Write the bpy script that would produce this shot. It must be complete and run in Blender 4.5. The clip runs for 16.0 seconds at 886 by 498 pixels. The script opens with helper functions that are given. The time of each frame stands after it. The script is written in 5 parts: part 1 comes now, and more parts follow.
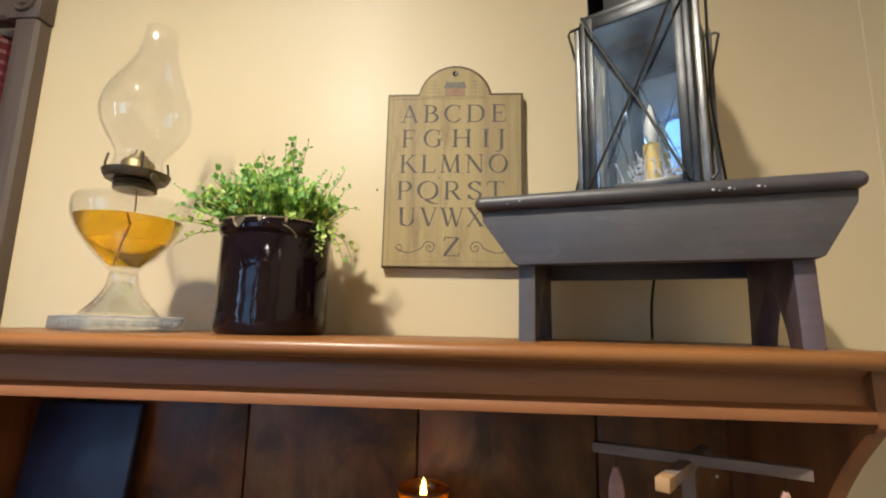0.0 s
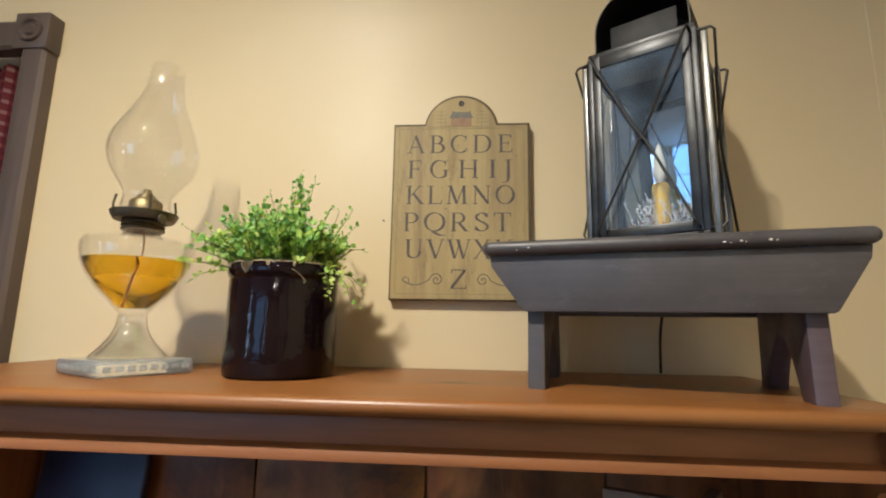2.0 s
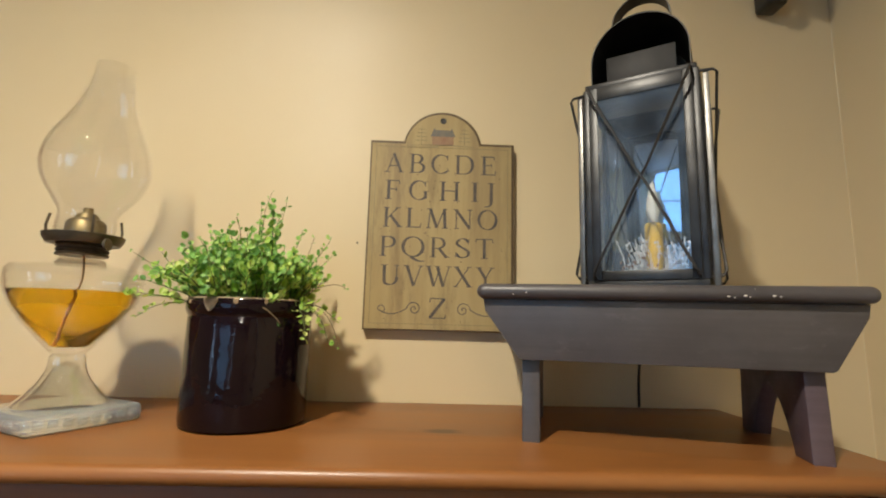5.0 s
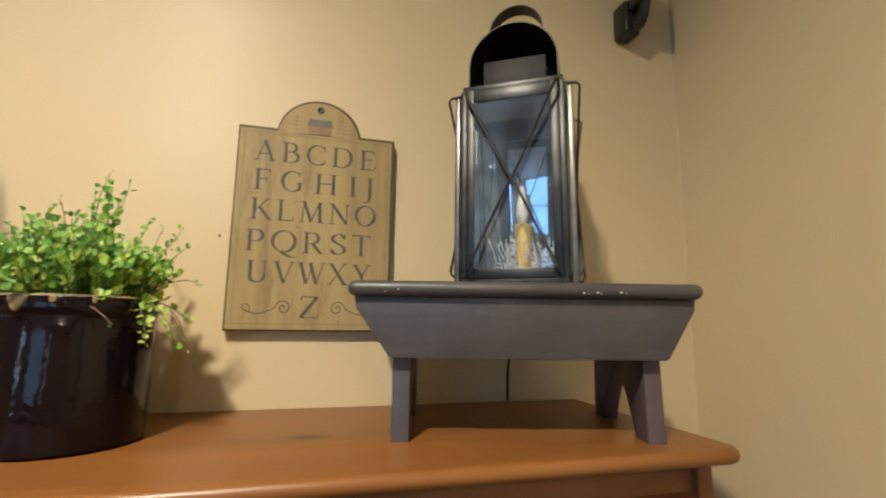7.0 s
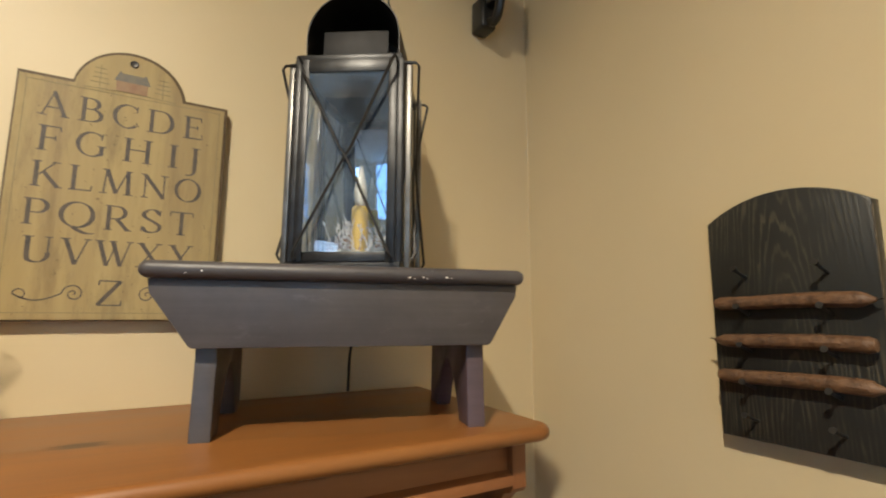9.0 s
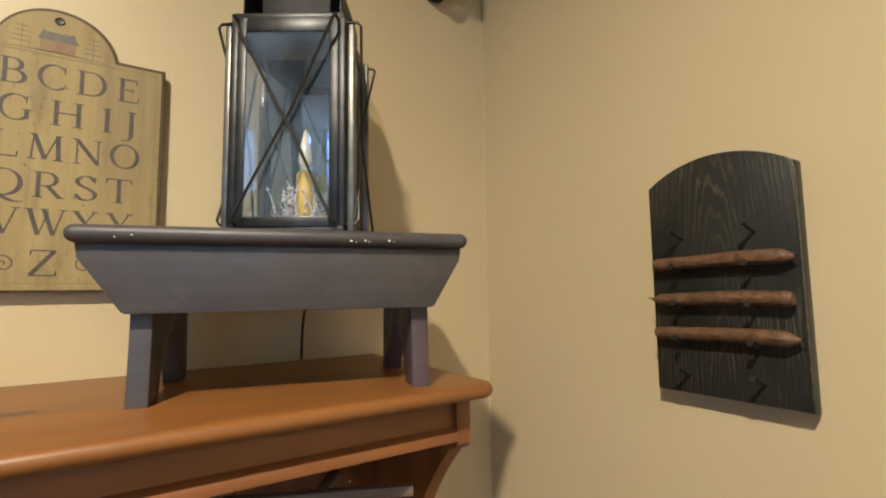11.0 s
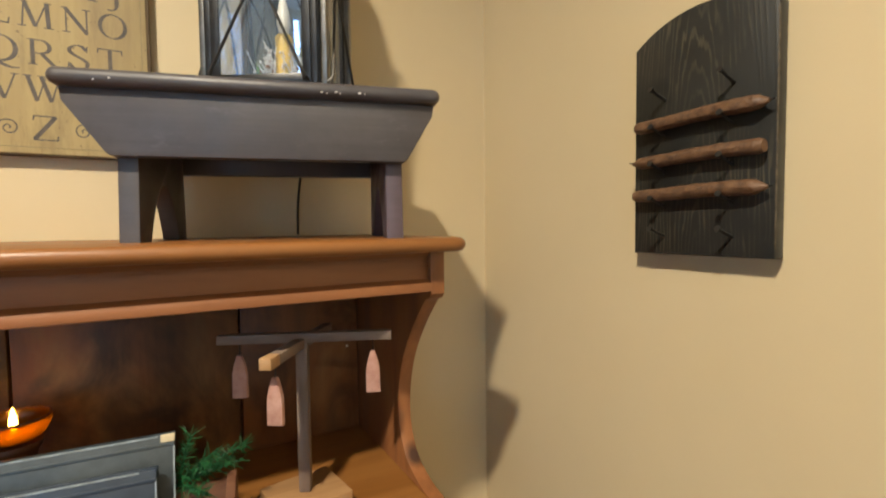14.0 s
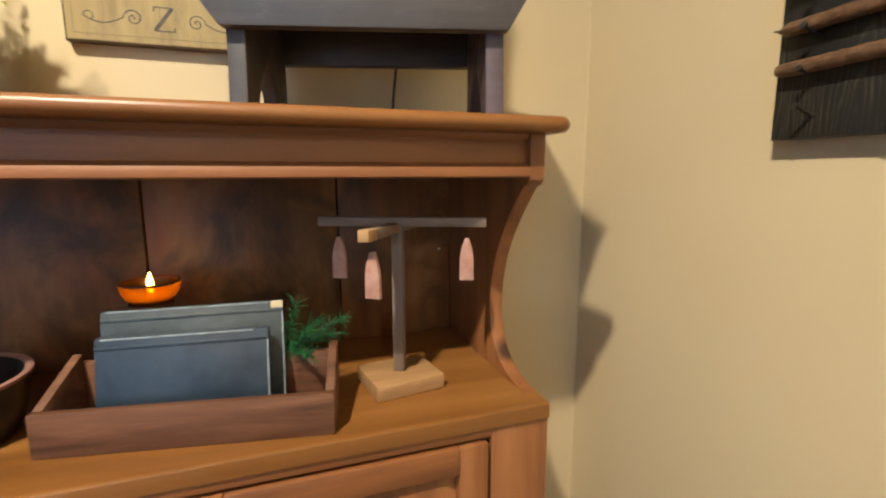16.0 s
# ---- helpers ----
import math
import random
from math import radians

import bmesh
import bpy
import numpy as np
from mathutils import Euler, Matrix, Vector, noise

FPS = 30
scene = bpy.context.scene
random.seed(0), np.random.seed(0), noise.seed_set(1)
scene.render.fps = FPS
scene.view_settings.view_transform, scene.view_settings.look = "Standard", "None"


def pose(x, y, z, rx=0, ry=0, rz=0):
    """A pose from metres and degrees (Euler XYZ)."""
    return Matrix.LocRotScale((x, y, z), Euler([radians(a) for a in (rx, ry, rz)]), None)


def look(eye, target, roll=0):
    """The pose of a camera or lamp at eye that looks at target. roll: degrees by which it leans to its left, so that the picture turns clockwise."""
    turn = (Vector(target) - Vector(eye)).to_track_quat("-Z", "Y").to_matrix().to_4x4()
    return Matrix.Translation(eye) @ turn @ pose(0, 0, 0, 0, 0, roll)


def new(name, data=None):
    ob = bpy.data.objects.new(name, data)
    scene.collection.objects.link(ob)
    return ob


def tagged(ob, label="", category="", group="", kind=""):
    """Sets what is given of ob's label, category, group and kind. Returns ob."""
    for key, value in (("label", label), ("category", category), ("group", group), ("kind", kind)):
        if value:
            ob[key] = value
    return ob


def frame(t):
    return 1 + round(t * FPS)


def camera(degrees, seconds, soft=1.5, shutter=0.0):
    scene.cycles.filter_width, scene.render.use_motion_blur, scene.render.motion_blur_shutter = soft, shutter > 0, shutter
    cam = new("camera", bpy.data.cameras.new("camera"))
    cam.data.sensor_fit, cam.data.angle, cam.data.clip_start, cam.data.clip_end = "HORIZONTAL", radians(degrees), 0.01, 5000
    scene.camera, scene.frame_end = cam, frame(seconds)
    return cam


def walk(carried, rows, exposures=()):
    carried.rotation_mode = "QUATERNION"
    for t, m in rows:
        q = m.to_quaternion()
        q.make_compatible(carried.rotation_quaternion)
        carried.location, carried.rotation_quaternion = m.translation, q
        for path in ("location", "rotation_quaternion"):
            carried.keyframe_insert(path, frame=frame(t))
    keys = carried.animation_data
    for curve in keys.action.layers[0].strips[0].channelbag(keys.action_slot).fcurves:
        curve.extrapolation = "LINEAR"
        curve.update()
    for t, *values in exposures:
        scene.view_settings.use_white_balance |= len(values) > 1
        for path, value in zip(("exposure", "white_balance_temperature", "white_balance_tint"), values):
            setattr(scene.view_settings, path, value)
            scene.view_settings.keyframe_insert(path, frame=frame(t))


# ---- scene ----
cam = camera(86.5, 16.0, soft=2.0, shutter=0.5)
PATH = [
    (0, (0.169, 0.159, 1.234), (0.024, 2.126, 1.566), 1.2),
    (0.5, (0.167, 0.159, 1.248), (0.025, 2.125, 1.59), 1.0),
    (1, (0.166, 0.153, 1.26), (-0.001, 2.116, 1.607), 1.0),
    (1.5, (0.164, 0.149, 1.275), (-0.024, 2.111, 1.615), 1.1),
    (2, (0.161, 0.15, 1.294), (0.004, 2.118, 1.618), 1.0),
    (2.5, (0.151, 0.157, 1.306), (0.041, 2.131, 1.609), 1.3),
    (3, (0.144, 0.166, 1.317), (0.054, 2.142, 1.608), 1.9),
    (5.5, (0.102, 0.189, 1.359), (0.249, 2.16, 1.664), 1.1),
    (6, (0.112, 0.195, 1.359), (0.373, 2.154, 1.667), 0.8),
    (6.5, (0.117, 0.199, 1.355), (0.515, 2.134, 1.669), 0.7),
    (7, (0.125, 0.199, 1.353), (0.654, 2.102, 1.668), 0.7),
    (7.5, (0.147, 0.205, 1.351), (0.81, 2.065, 1.665), 0.5),
    (8, (0.166, 0.205, 1.351), (0.954, 2.019, 1.651), 0.5),
    (8.5, (0.179, 0.205, 1.349), (1.078, 1.966, 1.648), 0.3),
    (9, (0.197, 0.201, 1.347), (1.18, 1.919, 1.631), 0.2),
    (9.5, (0.204, 0.197, 1.346), (1.264, 1.872, 1.615), 0.1),
    (12, (0.243, 0.163, 1.31), (1.331, 1.838, 1.418), -0.7),
    (12.5, (0.251, 0.15, 1.296), (1.339, 1.827, 1.357), -0.7),
    (13, (0.261, 0.138, 1.278), (1.317, 1.836, 1.286), -0.9),
    (13.5, (0.267, 0.136, 1.257), (1.297, 1.85, 1.21), -0.8),
    (14, (0.275, 0.132, 1.235), (1.26, 1.869, 1.136), -0.7),
    (14.5, (0.278, 0.133, 1.211), (1.212, 1.894, 1.042), -0.6),
    (15, (0.278, 0.146, 1.186), (1.149, 1.929, 0.942), -0.4),
    (15.5, (0.276, 0.152, 1.169), (1.052, 1.971, 0.874), -0.2),
    (16, (0.269, 0.152, 1.153), (0.914, 2.018, 0.838), -0.1),
]
walk(cam, [(t, look(eye, target, roll)) for t, eye, target, roll in PATH], [(0.0, 0.22, 5950, 10), (1.5, 0.06, 5950, 10), (3.0, 0.03, 6050, 10), (5.5, -0.11, 6400, 10), (7.5, -0.02, 6550, 10), (9.5, 0.04, 6550, 10), (12.0, 0.19, 6500, 10), (14.0, 0.36, 6550, 10), (15.0, 0.42, 6600, 10), (16.0, 0.54, 6450, 10)])

# ---- world and lights ----
world = bpy.data.worlds.new("world")
scene.world = world
world.use_nodes = True
wn = world.node_tree
sky = wn.nodes.new("ShaderNodeTexSky")
sky.sky_type, sky.sun_disc, sky.sun_elevation, sky.sun_rotation = "NISHITA", False, radians(25), radians(200)
wn.links.new(sky.outputs[0], wn.nodes["Background"].inputs[0])
wn.nodes["Background"].inputs[1].default_value = 0.08


def downlight(x, y, z, watts, radius, colour, blend, spread=178):
    """A recessed ceiling lamp that shines down only; blend: how softly its light fades towards the horizontal."""
    data = bpy.data.lights.new("downlight", "SPOT")
    data.energy, data.shadow_soft_size, data.color, data.spot_size, data.spot_blend = watts, radius, colour, radians(spread), blend
    ob = new("downlight", data)
    ob.location = (x, y, z)
    return ob


WARM = (1.0, 0.895, 0.71)
downlight(-0.335, -0.150, 2.40, 27.0, 0.035, WARM, 0.3)
downlight(-0.335, -0.150, 2.41, 148.0, 0.035, WARM, 1.0, 160)
# Unseen second lamp, added as fill for the hutch's front and inside.
downlight(0.05, -2.30, 2.41, 50.0, 0.05, WARM, 0.6)


# ---- materials ----
def material(name, rough=0.6, metal=0.0):
    m = bpy.data.materials.new(name)
    m.use_nodes = True
    b = m.node_tree.nodes["Principled BSDF"]
    b.inputs["Roughness"].default_value, b.inputs["Metallic"].default_value = rough, metal
    return m, m.node_tree, b


def node(tree, kind, **values):
    n = tree.nodes.new(kind)
    for key, value in values.items():
        n.inputs[key.replace("_", " ")].default_value = value
    return n


def coords(tree, scale=(1, 1, 1), turn=(0, 0, 0), random_shift=True):
    tc = tree.nodes.new("ShaderNodeTexCoord")
    mp = node(tree, "ShaderNodeMapping", Scale=scale, Rotation=turn)
    if random_shift:
        info = tree.nodes.new("ShaderNodeObjectInfo")
        mul = tree.nodes.new("ShaderNodeMath")
        mul.operation = "MULTIPLY"
        mul.inputs[1].default_value = 7.0
        tree.links.new(info.outputs["Random"], mul.inputs[0])
        tree.links.new(mul.outputs[0], mp.inputs["Location"])
    tree.links.new(tc.outputs["Object"], mp.inputs["Vector"])
    return mp.outputs[0]


def ramp(tree, source, stops):
    r = tree.nodes.new("ShaderNodeValToRGB")
    e = r.color_ramp.elements
    while len(e) < len(stops):
        e.new(0.5)
    for k, (at, c) in zip(e, stops):
        k.position, k.color = at, (*c, 1)
    tree.links.new(source, r.inputs[0])
    return r.outputs[0]


def mix(tree, fac, a, b, mode="MIX"):
    n = tree.nodes.new("ShaderNodeMix")
    n.data_type, n.blend_type = "RGBA", mode
    for s, v in ((n.inputs[0], fac), (n.inputs[6], a), (n.inputs[7], b)):
        if isinstance(v, bpy.types.NodeSocket):
            tree.links.new(v, s)
        else:
            s.default_value = v if not isinstance(v, tuple) else (*v, 1)
    return n.outputs[2]


def relief(tree, b, source, strength, distance=0.001):
    n = node(tree, "ShaderNodeBump", Strength=strength, Distance=distance)
    tree.links.new(source, n.inputs["Height"])
    tree.links.new(n.outputs[0], b.inputs["Normal"])


def noise_tex(tree, vec, scale, detail=4.0, rough=0.55, distortion=0.0):
    n = node(tree, "ShaderNodeTexNoise", Scale=scale, Detail=detail, Roughness=rough, Distortion=distortion)
    tree.links.new(vec, n.inputs["Vector"])
    return n.outputs[0]


def painted(name, c1, c2, rough, coarse=6.0, fine=140.0, bump=0.15, chips=None, dist=0.0006):
    """Paint or glaze with a broad mottling, a fine relief and, if given, small chips of another colour."""
    m, t, b = material(name, rough)
    v = coords(t)
    c = ramp(t, noise_tex(t, v, coarse, 6.0, 0.65), [(0.3, c1), (0.7, c2)])
    f = noise_tex(t, v, fine, 3.0)
    if chips:
        k = ramp(t, noise_tex(t, v, 75.0, 2.0), [(chips[1], (0, 0, 0)), (chips[1] + 0.01, (1, 1, 1))])
        c = mix(t, k, c, chips[0])
    t.links.new(c, b.inputs["Base Color"])
    rr = ramp(t, noise_tex(t, v, coarse * 3, 4.0), [(0.3, (rough * 0.8,) * 3), (0.7, (min(1, rough * 1.2),) * 3)])
    t.links.new(rr, b.inputs["Roughness"])
    relief(t, b, f, bump, dist)
    return m


def wood(name, dark, mid, light, axis, rough=0.4, scale=1.0, knots=True, stain=None, bump=0.12, grain=0.24):
    """Planed wood whose grain runs along the given local axis (0, 1 or 2)."""
    m, t, b = material(name, rough)
    s = [14.0 * scale] * 3
    s[axis] = 1.3 * scale
    v = coords(t, tuple(s))
    broad = noise_tex(t, v, 1.0, 5.0, 0.6, 0.8)
    s2 = [130.0 * scale] * 3
    s2[axis] = 4.0 * scale
    fine = noise_tex(t, coords(t, tuple(s2)), 1.0, 3.0, 0.6)
    c = ramp(t, broad, [(0.28, dark), (0.5, mid), (0.75, light)])
    c = mix(t, grain, c, ramp(t, fine, [(0.3, dark), (0.7, light)]), "MULTIPLY")
    c = mix(t, 1.0, c, (1.25, 1.25, 1.25), "MULTIPLY")
    if knots:
        s3 = [7.0 * scale] * 3
        s3[axis] = 3.0 * scale
        vo = node(t, "ShaderNodeTexVoronoi", Scale=1.0, Randomness=1.0)
        t.links.new(coords(t, tuple(s3)), vo.inputs["Vector"])
        k = ramp(t, vo.outputs["Distance"], [(0.05, (1, 1, 1)), (0.13, (0, 0, 0))])
        c = mix(t, k, c, tuple(0.45 * q for q in dark))
    if stain:
        tc = t.nodes.new("ShaderNodeTexCoord")
        mp = node(t, "ShaderNodeMapping", Scale=(17, 36, 20))
        mp.inputs["Location"].default_value = (-17 * stain[0], -36 * stain[1], -20 * stain[2])
        t.links.new(tc.outputs["Object"], mp.inputs["Vector"])
        ln = t.nodes.new("ShaderNodeVectorMath")
        ln.operation = "LENGTH"
        t.links.new(mp.outputs[0], ln.inputs[0])
        add = t.nodes.new("ShaderNodeMath")
        t.links.new(ln.outputs["Value"], add.inputs[0])
        t.links.new(fine, add.inputs[1])
        k = ramp(t, add.outputs[0], [(0.75, (0.8,) * 3), (1.4, (0, 0, 0))])
        c = mix(t, k, c, tuple(0.25 * q for q in dark))
    t.links.new(c, b.inputs["Base Color"])
    t.links.new(ramp(t, broad, [(0.2, (rough * 0.8,) * 3), (0.8, (rough * 1.25,) * 3)]), b.inputs["Roughness"])
    relief(t, b, fine, bump, 0.0008)
    return m


def plain(name, c, rough, metal=0.0, spread=0.12, scale=40.0, bump=0.05):
    m, t, b = material(name, rough, metal)
    v = coords(t)
    f = noise_tex(t, v, scale, 4.0)
    t.links.new(ramp(t, f, [(0.25, tuple(q * (1 - spread) for q in c)), (0.75, tuple(min(1, q * (1 + spread)) for q in c))]), b.inputs["Base Color"])
    relief(t, b, f, bump, 0.0005)
    return m


def thin_glass(name, tint=(0.97, 0.98, 0.97), gloss=1.0):
    m = bpy.data.materials.new(name)
    m.use_nodes = True
    t = m.node_tree
    t.nodes.remove(t.nodes["Principled BSDF"])
    tr = node(t, "ShaderNodeBsdfTransparent", Color=(*tint, 1))
    gl = node(t, "ShaderNodeBsdfGlossy", Color=(1, 1, 1, 1), Roughness=0.01)
    lw = node(t, "ShaderNodeLayerWeight", Blend=0.5)
    po = t.nodes.new("ShaderNodeMath")
    po.operation = "POWER"
    po.inputs[1].default_value = 4.0
    mu = t.nodes.new("ShaderNodeMath")
    mu.operation = "MULTIPLY_ADD"
    mu.inputs[1].default_value, mu.inputs[2].default_value = 0.7 * gloss, 0.045 * gloss
    t.links.new(lw.outputs["Facing"], po.inputs[0])
    t.links.new(po.outputs[0], mu.inputs[0])
    mx = t.nodes.new("ShaderNodeMixShader")
    t.links.new(mu.outputs[0], mx.inputs[0])
    t.links.new(tr.outputs[0], mx.inputs[1])
    t.links.new(gl.outputs[0], mx.inputs[2])
    t.links.new(mx.outputs[0], t.nodes["Material Output"].inputs[0])
    return m


def clear(name, c, rough=0.02, ior=1.48):
    m, t, b = material(name, rough)
    b.inputs["Base Color"].default_value = (*c, 1)
    b.inputs["Transmission Weight"].default_value, b.inputs["IOR"].default_value = 1.0, ior
    return m


def glow(name, c, strength):
    m, t, b = material(name, 0.5)
    b.inputs["Base Color"].default_value = (*c, 1)
    b.inputs["Emission Color"].default_value, b.inputs["Emission Strength"].default_value = (*c, 1), strength
    return m


M_wall = painted("wall_paint", (0.595, 0.478, 0.288), (0.635, 0.513, 0.312), 0.44, 1.2, 260.0, 0.10)
M_ceil = painted("ceiling_paint", (0.60, 0.56, 0.48), (0.64, 0.60, 0.52), 0.8)
M_floor = wood("floor_wood", (0.035, 0.018, 0.010), (0.07, 0.036, 0.018), (0.10, 0.055, 0.028), 0, 0.45, 0.6)
PINE = ((0.125, 0.043, 0.008), (0.27, 0.106, 0.020), (0.39, 0.170, 0.036))
TOPC = ((0.120, 0.046, 0.012), (0.192, 0.075, 0.019), (0.255, 0.108, 0.030))
M_top = wood("honey_pine_top", *TOPC, 0, 0.38, 1.0, False, (0.13, 0.80, 1.22), 0.006, 0.12)
RAIL = ((0.098, 0.033, 0.012), (0.214, 0.081, 0.026), (0.31, 0.130, 0.045))
M_counter = wood("honey_pine_counter", (0.105, 0.040, 0.009), (0.175, 0.070, 0.015), (0.235, 0.102, 0.025), 0, 0.42, 0.9, True, None, 0.01, 0.10)
M_pine_x = wood("honey_pine_rail", *RAIL, 0, 0.50, bump=0.06, grain=0.15)
M_pine_z = wood("honey_pine_upright", *RAIL, 2, 0.50, bump=0.06, grain=0.15)
BACK = ((0.065, 0.022, 0.007), (0.160, 0.062, 0.020), (0.27, 0.115, 0.042))


def aged_board(name):
    """Old stained board: each its own tone, with smoky blotches, rubbed tan patches and knots."""
    m = wood(name, *BACK, 2, 0.50, 0.8)
    t = m.node_tree
    b = t.nodes["Principled BSDF"]
    c = b.inputs["Base Color"].links[0].from_socket
    info = t.nodes.new("ShaderNodeObjectInfo")
    c = mix(t, 1.0, c, ramp(t, info.outputs["Random"], [(0.0, (0.80, 0.62, 0.60)), (0.5, (1.05, 1.0, 0.95)), (1.0, (1.25, 1.25, 1.10))]), "MULTIPLY")
    rub = ramp(t, noise_tex(t, coords(t, (6, 6, 4)), 1.0, 5.0, 0.65, 0.5), [(0.50, (0, 0, 0)), (0.70, (0.55,) * 3)])
    c = mix(t, rub, c, (0.33, 0.185, 0.070))
    smoke = ramp(t, noise_tex(t, coords(t, (9, 9, 7)), 1.0, 4.0, 0.6, 0.8), [(0.34, (0.75,) * 3), (0.52, (0, 0, 0))])
    c = mix(t, smoke, c, (0.022, 0.011, 0.007))
    t.links.new(c, b.inputs["Base Color"])
    return m


M_back = aged_board("dark_pine_board")


def brushed_paint(name, c1, c2, rough, chips):
    """Old paint with faint brush lines along x, dents and a few tiny chips."""
    m, t, b = material(name, rough)
    v = coords(t)
    c = ramp(t, noise_tex(t, v, 9.0, 6.0, 0.7), [(0.28, c1), (0.72, c2)])
    lines = noise_tex(t, coords(t, (7, 150, 150)), 1.0, 3.0)
    c = mix(t, 0.35, c, ramp(t, lines, [(0.3, (0.55,) * 3), (0.7, (1.0,) * 3)]), "MULTIPLY")
    scuff = ramp(t, noise_tex(t, coords(t, (16, 40, 40)), 1.0, 5.0, 0.7), [(0.62, (0, 0, 0)), (0.80, (0.5,) * 3)])
    c = mix(t, scuff, c, tuple(2.0 * q for q in c2))
    k = ramp(t, noise_tex(t, v, 130.0, 1.0), [(0.800, (0, 0, 0)), (0.808, (1, 1, 1))])
    t.links.new(mix(t, k, c, chips), b.inputs["Base Color"])
    t.links.new(ramp(t, noise_tex(t, v, 20.0, 4.0), [(0.3, (rough * 0.75,) * 3), (0.7, (rough * 1.25,) * 3)]), b.inputs["Roughness"])
    relief(t, b, mix(t, 0.5, lines, noise_tex(t, v, 45.0, 3.0)), 0.22, 0.0008)
    return m


M_slate = brushed_paint("slate_paint", (0.052, 0.046, 0.049), (0.085, 0.076, 0.078), 0.42, (0.40, 0.37, 0.35))
M_chalk = plain("chalk_white", (0.72, 0.70, 0.66), 0.8)
M_plum = brushed_paint("plum_paint", (0.068, 0.046, 0.056), (0.100, 0.070, 0.082), 0.45, (0.30, 0.24, 0.24))
M_tin = plain("aged_tin", (0.045, 0.045, 0.046), 0.40, 0.8, 0.45, 26.0, 0.14)
# Colour darkened throughout for the hood's shaded inside.
M_tin_dark = plain("dark_tin", (0.022, 0.020, 0.019), 0.5, 0.5, 0.3, 22.0, 0.1)
M_tin_mid = plain("grey_tin", (0.026, 0.025, 0.025), 0.60, 0.6, 0.35, 30.0, 0.12)
# Bare tin for the channels, lightened further to hold their bright reflections.
M_tin_bare = plain("bare_tin_highlight", (0.17, 0.165, 0.155), 0.38, 0.75, 0.45, 30.0, 0.15)
M_wire = plain("iron_wire", (0.05, 0.047, 0.045), 0.45, 0.8)
# Blue in the base colour stands in for cool daylight in the reflection.
M_mirror = plain("mirror_tin", (0.60, 0.72, 0.88), 0.05, 1.0, 0.10, 9.0, 0.02)
M_pane = thin_glass("pane_glass")


def hazed_glass():
    m = thin_glass("hazed_pane", (0.93, 0.95, 0.97), 1.2)
    t = m.node_tree
    out = t.nodes["Material Output"]
    # Blue diffuse film stands in for the pale reflections hazing the panes.
    d = node(t, "ShaderNodeBsdfDiffuse", Color=(0.36, 0.50, 0.70, 1))
    haze = ramp(t, noise_tex(t, coords(t), 12.0, 4.0), [(0.35, (0.02,) * 3), (0.72, (0.13,) * 3)])
    mx = t.nodes.new("ShaderNodeMixShader")
    t.links.new(haze, mx.inputs[0])
    t.links.new(out.inputs[0].links[0].from_socket, mx.inputs[1])
    t.links.new(d.outputs[0], mx.inputs[2])
    t.links.new(mx.outputs[0], out.inputs[0])
    return m


M_hazed = hazed_glass()
M_font = thin_glass("font_glass", (0.985, 0.985, 0.985), 1.0)
M_chimney = thin_glass("chimney_glass", (0.985, 0.985, 0.988), 1.1)
M_frost = clear("pressed_glass_base", (0.90, 0.96, 1.0), 0.05)
M_frost.node_tree.nodes["Principled BSDF"].inputs["Transmission Weight"].default_value = 0.85
M_stemglass = thin_glass("stem_glass", (0.945, 0.960, 0.960), 2.2)
M_oil = clear("lamp_oil", (0.98, 0.60, 0.025), 0.0, 1.30)
M_brass = plain("aged_brass", (0.26, 0.20, 0.10), 0.48, 0.9, 0.35, 60.0)
M_brass_dark = plain("dark_brass", (0.13, 0.105, 0.075), 0.45, 0.85, 0.35, 60.0)
M_wick = plain("wick", (0.55, 0.36, 0.20), 0.9)
M_crock = painted("brown_glaze", (0.004, 0.002, 0.003), (0.009, 0.004, 0.006), 0.06, 14.0, 48.0, 0.75, None, 0.0012)
M_crock.node_tree.nodes["Principled BSDF"].inputs["Specular IOR Level"].default_value = 0.30
M_chip = plain("bare_stoneware", (0.42, 0.32, 0.20), 0.85)
M_rimworn = painted("worn_rim_glaze", (0.030, 0.018, 0.012), (0.40, 0.30, 0.18), 0.5, 45.0)
M_soil = plain("moss", (0.05, 0.06, 0.02), 0.95)


def worn_sign_paint():
    """Mustard paint, streaked down the grain, with brown stains and specks worn through."""
    m = wood("mustard_paint", (0.200, 0.138, 0.056), (0.285, 0.210, 0.092), (0.355, 0.272, 0.125), 2, 0.6, 1.3, False, None, 0.25, 0.12)
    t = m.node_tree
    b = t.nodes["Principled BSDF"]
    c = b.inputs["Base Color"].links[0].from_socket
    streak = ramp(t, noise_tex(t, coords(t, (34, 34, 7)), 1.0, 5.0, 0.7), [(0.52, (0, 0, 0)), (0.74, (0.6,) * 3)])
    c = mix(t, streak, c, (0.120, 0.082, 0.036))
    speck = ramp(t, noise_tex(t, coords(t, (1, 1, 1)), 190.0, 2.0), [(0.70, (0, 0, 0)), (0.76, (0.8,) * 3)])
    c = mix(t, speck, c, (0.085, 0.055, 0.026))
    t.links.new(c, b.inputs["Base Color"])
    return m


M_sign = worn_sign_paint()
M_sign_edge = plain("worn_brown_edge", (0.10, 0.065, 0.032), 0.65)
M_letter = painted("faded_black_paint", (0.040, 0.035, 0.034), (0.105, 0.082, 0.060), 0.6, 60.0)
M_house = painted("faded_red_paint", (0.22, 0.110, 0.062), (0.29, 0.185, 0.090), 0.6, 60.0)
M_roofp = painted("faded_blue_paint", (0.10, 0.095, 0.09), (0.17, 0.145, 0.10), 0.6, 60.0)
